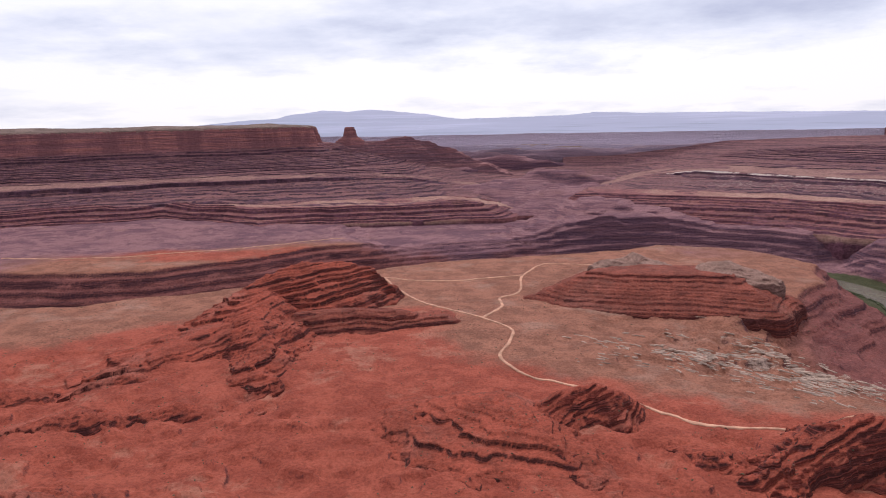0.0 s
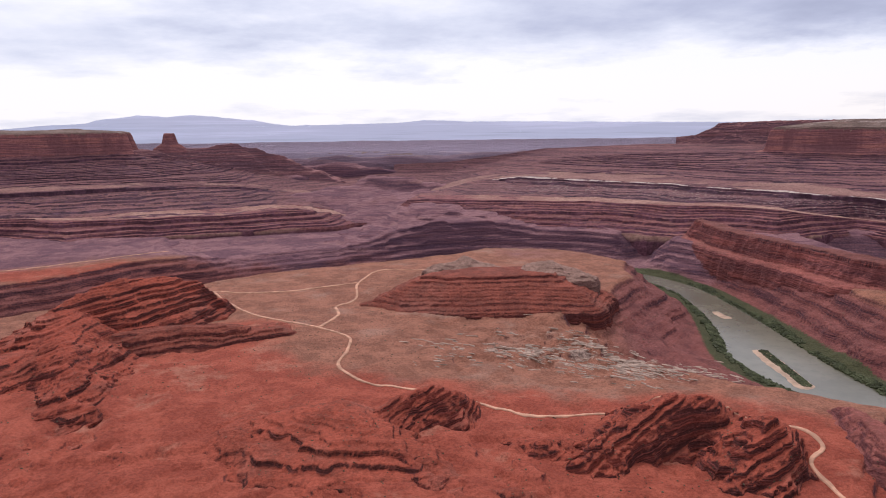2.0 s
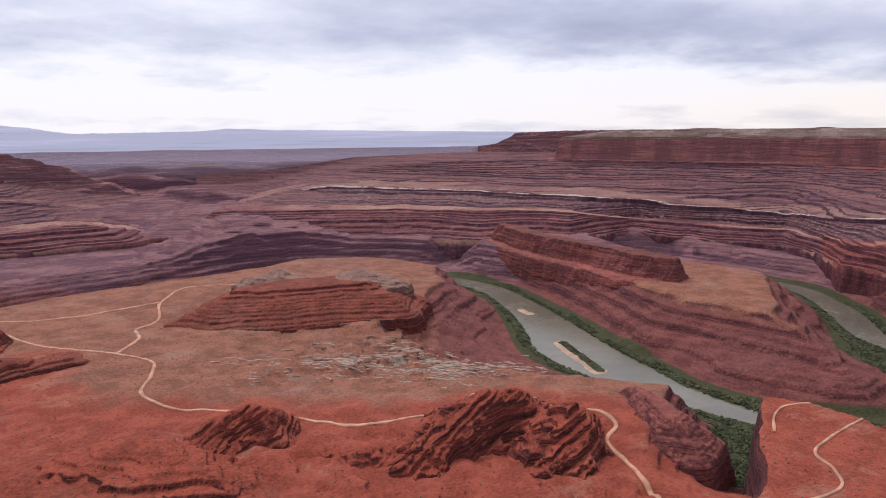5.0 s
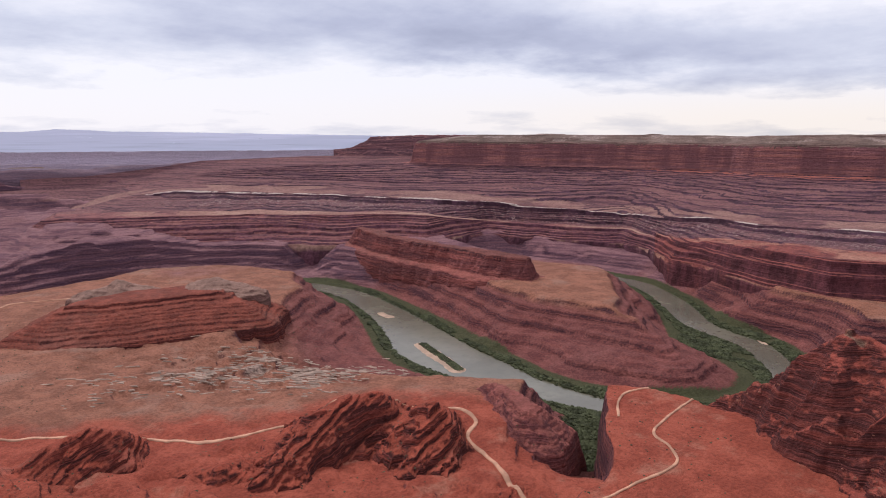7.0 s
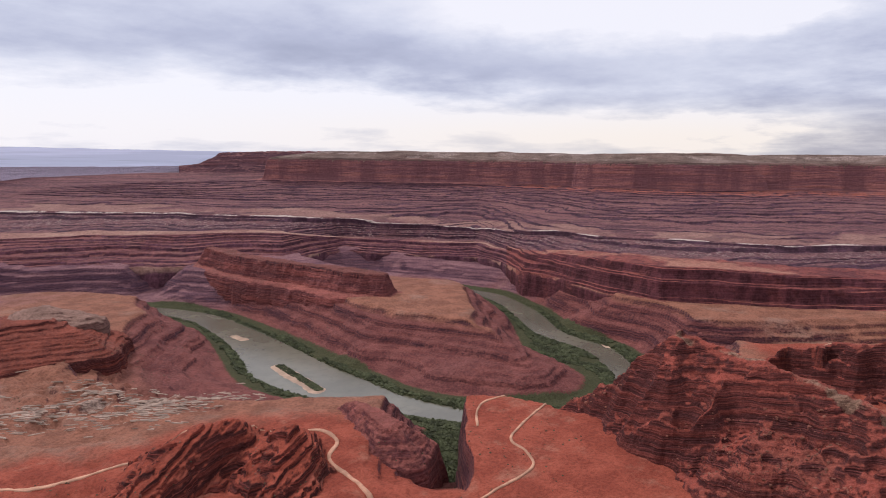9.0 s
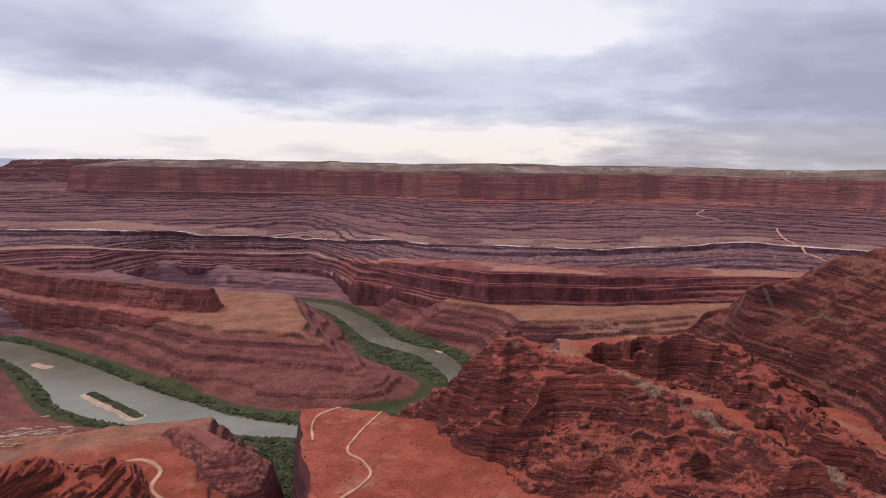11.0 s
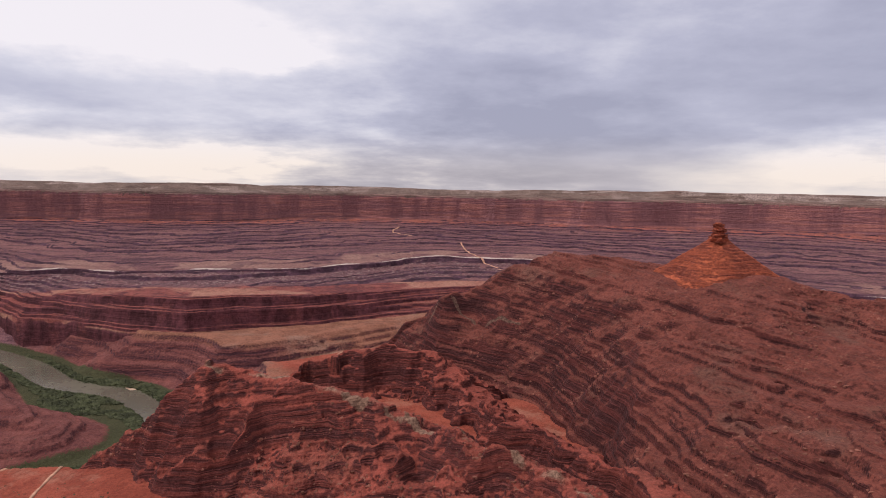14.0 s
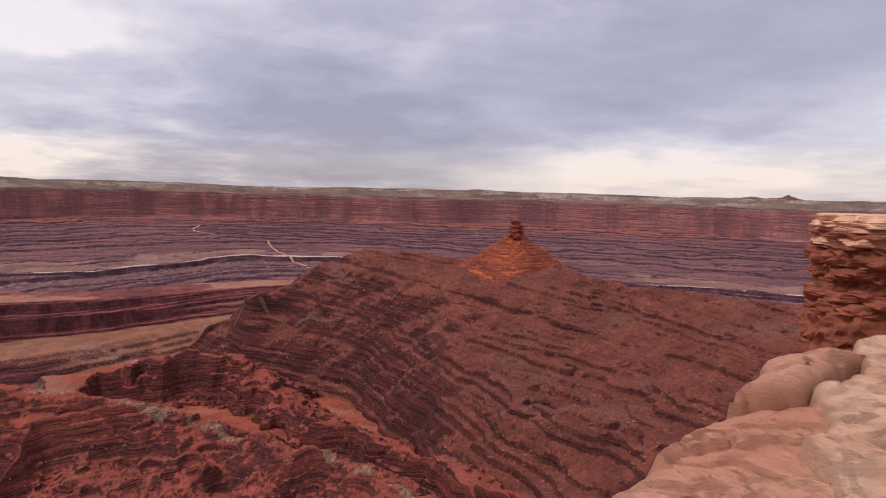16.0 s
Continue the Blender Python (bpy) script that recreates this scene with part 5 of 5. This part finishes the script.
def slabrock(name, col, col2, scale=1.6):
    mat = bpy.data.materials.new(name)
    mat.use_nodes = True
    n = Net(mat.node_tree)
    bsdf = mat.node_tree.nodes["Principled BSDF"]
    p = n.add("ShaderNodeNewGeometry").outputs["Position"]
    a, b, c = n.noise(p, 0.5 * scale, 6.0, 0.6), n.noise(p, 3.0 * scale, 6.0, 0.65), n.noise(n.vec("MULTIPLY", p, (1, 1, 6)), 9.0 * scale, 5.0, 0.7)
    k = n.mix(n.step(a, 0.36, 0.64), col, col2)
    k = n.mix(n.math("MULTIPLY", n.step(b, 0.52, 0.7), 0.5), k, tuple(v * 0.62 for v in col2))
    k = n.mix(n.math("MULTIPLY", n.step(c, 0.62, 0.72), 0.7), k, tuple(v * 0.35 for v in col2))
    n.put(bsdf.inputs["Base Color"], k)
    bsdf.inputs["Roughness"].default_value, bsdf.inputs["Specular IOR Level"].default_value = 0.85, 0.2
    bp = n.add("ShaderNodeBump")
    bp.inputs["Strength"].default_value, bp.inputs["Distance"].default_value = 1.0, 0.09 / scale
    n.put(bp.inputs["Height"], n.math("ADD", n.math("MULTIPLY", b, 1.2), c))
    n.put(bsdf.inputs["Normal"], bp.outputs[0])
    return mat


SLAB = slabrock("rim_sandstone", (0.68, 0.345, 0.230), (0.58, 0.250, 0.158))
PALE_SLAB = slabrock("pale_rim_sandstone", (0.74, 0.450, 0.310), (0.66, 0.355, 0.23))
ORANGE = slabrock("orange_cliff_sandstone", (0.42, 0.140, 0.080), (0.31, 0.092, 0.056), 0.3)


def slab(name, poly, top, worn, depth, mat, label, seed, x0, x1, y0, y1, lean=(0, 0), cell=0.045):
    """A rim ledge: uneven top, worn edge, then a drop."""
    x, y = np.meshgrid(np.arange(x0, x1, cell), np.arange(y0, y1, cell), indexing="ij")
    s = inside(x + 0.12 * fbm(x, y, 0.9, 4, seed), y + 0.12 * fbm(x, y, 0.9, 4, seed + 1), poly)
    z = top + lean[0] * (x - x0) + lean[1] * (y - y0) + 0.045 * fbm(x, y, 1.3, 5, seed + 2) - 0.03 * np.abs(fbm(x, y, 0.35, 4, seed + 3))
    z = z - 0.05 * ease(fbm(x, y, 0.8, 4, seed + 4), 0.2, 0.27) - 0.035 * ease(fbm(x, y, 0.3, 4, seed + 5), 0.3, 0.4) + 0.022 * fbm(x, y, 0.2, 4, seed + 6) - 0.09 * ease(np.abs(fbm(x, y, 1.6, 4, seed + 7)), 0.05, 0.0)
    edge_drop = worn * (1 - np.sqrt(np.clip(1 - np.clip(1 - s / (worn * 1.6), 0, 1) ** 2, 0, 1)))
    z = z - edge_drop - np.clip(-s, 0, None) * 9
    z = np.maximum(z, top - depth)
    i = np.arange(x.size).reshape(x.shape)
    f = np.stack([i[:-1, :-1], i[1:, :-1], i[1:, 1:], i[:-1, 1:]], -1).reshape(-1, 4)
    f = f[(s > -depth / 9 - 0.1).reshape(-1)[f].any(1)]
    co = np.stack([x, y, z + EYE], -1).reshape(-1, 3)
    return tagged(surface(name, co, f, mat, {}), label, "rock ledge")


slab("rim_ledge", [at(100, 0.7), at(112, 2.6), at(121.3, 3.9), at(124, 4.7), at(126.8, 5.6), at(129, 6.2), at(131.8, 6.7), at(135, 7.4), at(140, 8.0), at(148, 7.5), at(160, 4), at(190, 2), at(300, 0.8), at(20, 0.7)],
     -1.72, 0.20, 2.2, SLAB, "worn orange-tan sandstone ledge at the cliff edge", 201, -1.2, 6.2, -7.5, 1.2)
slab("rim_ledge", [at(137.5, 3.5), at(137.3, 4.2), at(138.3, 5.0), at(136.6, 5.9), at(138.2, 6.8), at(136.8, 7.4), at(139, 8.6), at(138.4, 9.6), at(139.8, 11), at(150, 12), at(175, 11), at(190, 3)],
     -1.60, 0.08, 0.6, PALE_SLAB, "pale cream sandstone slab lying on the rim", 231, -2.0, 8.2, -12.5, -2.2)
slab("rim_boulder", [at(131.2, 6.7), at(132.0, 7.5), at(133.2, 8.2), at(135.5, 8.8), at(139.5, 9.1), at(139, 8.4), at(136.5, 7.6), at(134, 6.9)],
     -1.50, 0.24, 1.6, SLAB, "rounded orange sandstone boulder behind the ledge", 261, 4.2, 7.0, -8.0, -4.0)

HEAD = [at(142, 11), at(146, 30), at(142, 62), at(141, 84), at(150, 130), at(160, 400), at(170, 900), (-400, -1200), (-700, -500), (-120, -14), (-4, -1.5), (3, -5)]
head = mesa(HEAD, -1.9, -330, 300, 10, 3.0, 1000, 0.0, 0.68, 2, 9)
tagged(sheet("headland", ORANGE, np.arange(128, 300, 1.0), np.geomspace(7, 700, 110), head, lambda x, y, z: z > -420), "orange sandstone headland behind the viewpoint", "headland", kind="structure")

tower = tagged(new("rim_tower"), "orange cliff tower of stacked sandstone layers with pale caps", "rock tower")
tx, ty = at(140.8, 86)
tower.location = (tx, ty, -32 + EYE)

zz, k = 0.0, 0
while zz < 30.3:
    # thick broken beds below, thin slabs with pale caps on top
    hgt = random.uniform(1.2, 3.4) if zz < 20 else random.uniform(0.7, 1.8) if zz < 26 else random.uniform(0.4, 0.9)
    r = 8.2 + random.uniform(-0.75, 0.45) - 0.25 * max(0, zz - 28)
    pale_cap = zz > 28.9 or (zz > 25 and k % 4 == 2)
    part("rock_layer", rough_block(block_ring(r, 76, 60 + k, 0.045), zz, zz + hgt, 5, 60 + k, 1.0, 1.5), PALE_SLAB if pale_cap else ORANGE, tower)
    zz, k = zz + hgt * 0.97, k + 1
for k in range(7):
    a, d = random.uniform(2.4, 4.6), random.uniform(1.5, 5)
    ob = part("cap_stone", layer_block(ring(1.3, 0.9, 12, 80 + k, 0.2), 0, 0.55, 80 + k, 0.5, 2, 0.2), PALE_SLAB, tower)
    ob.location = (d * math.cos(a), d * math.sin(a), zz - 0.25)
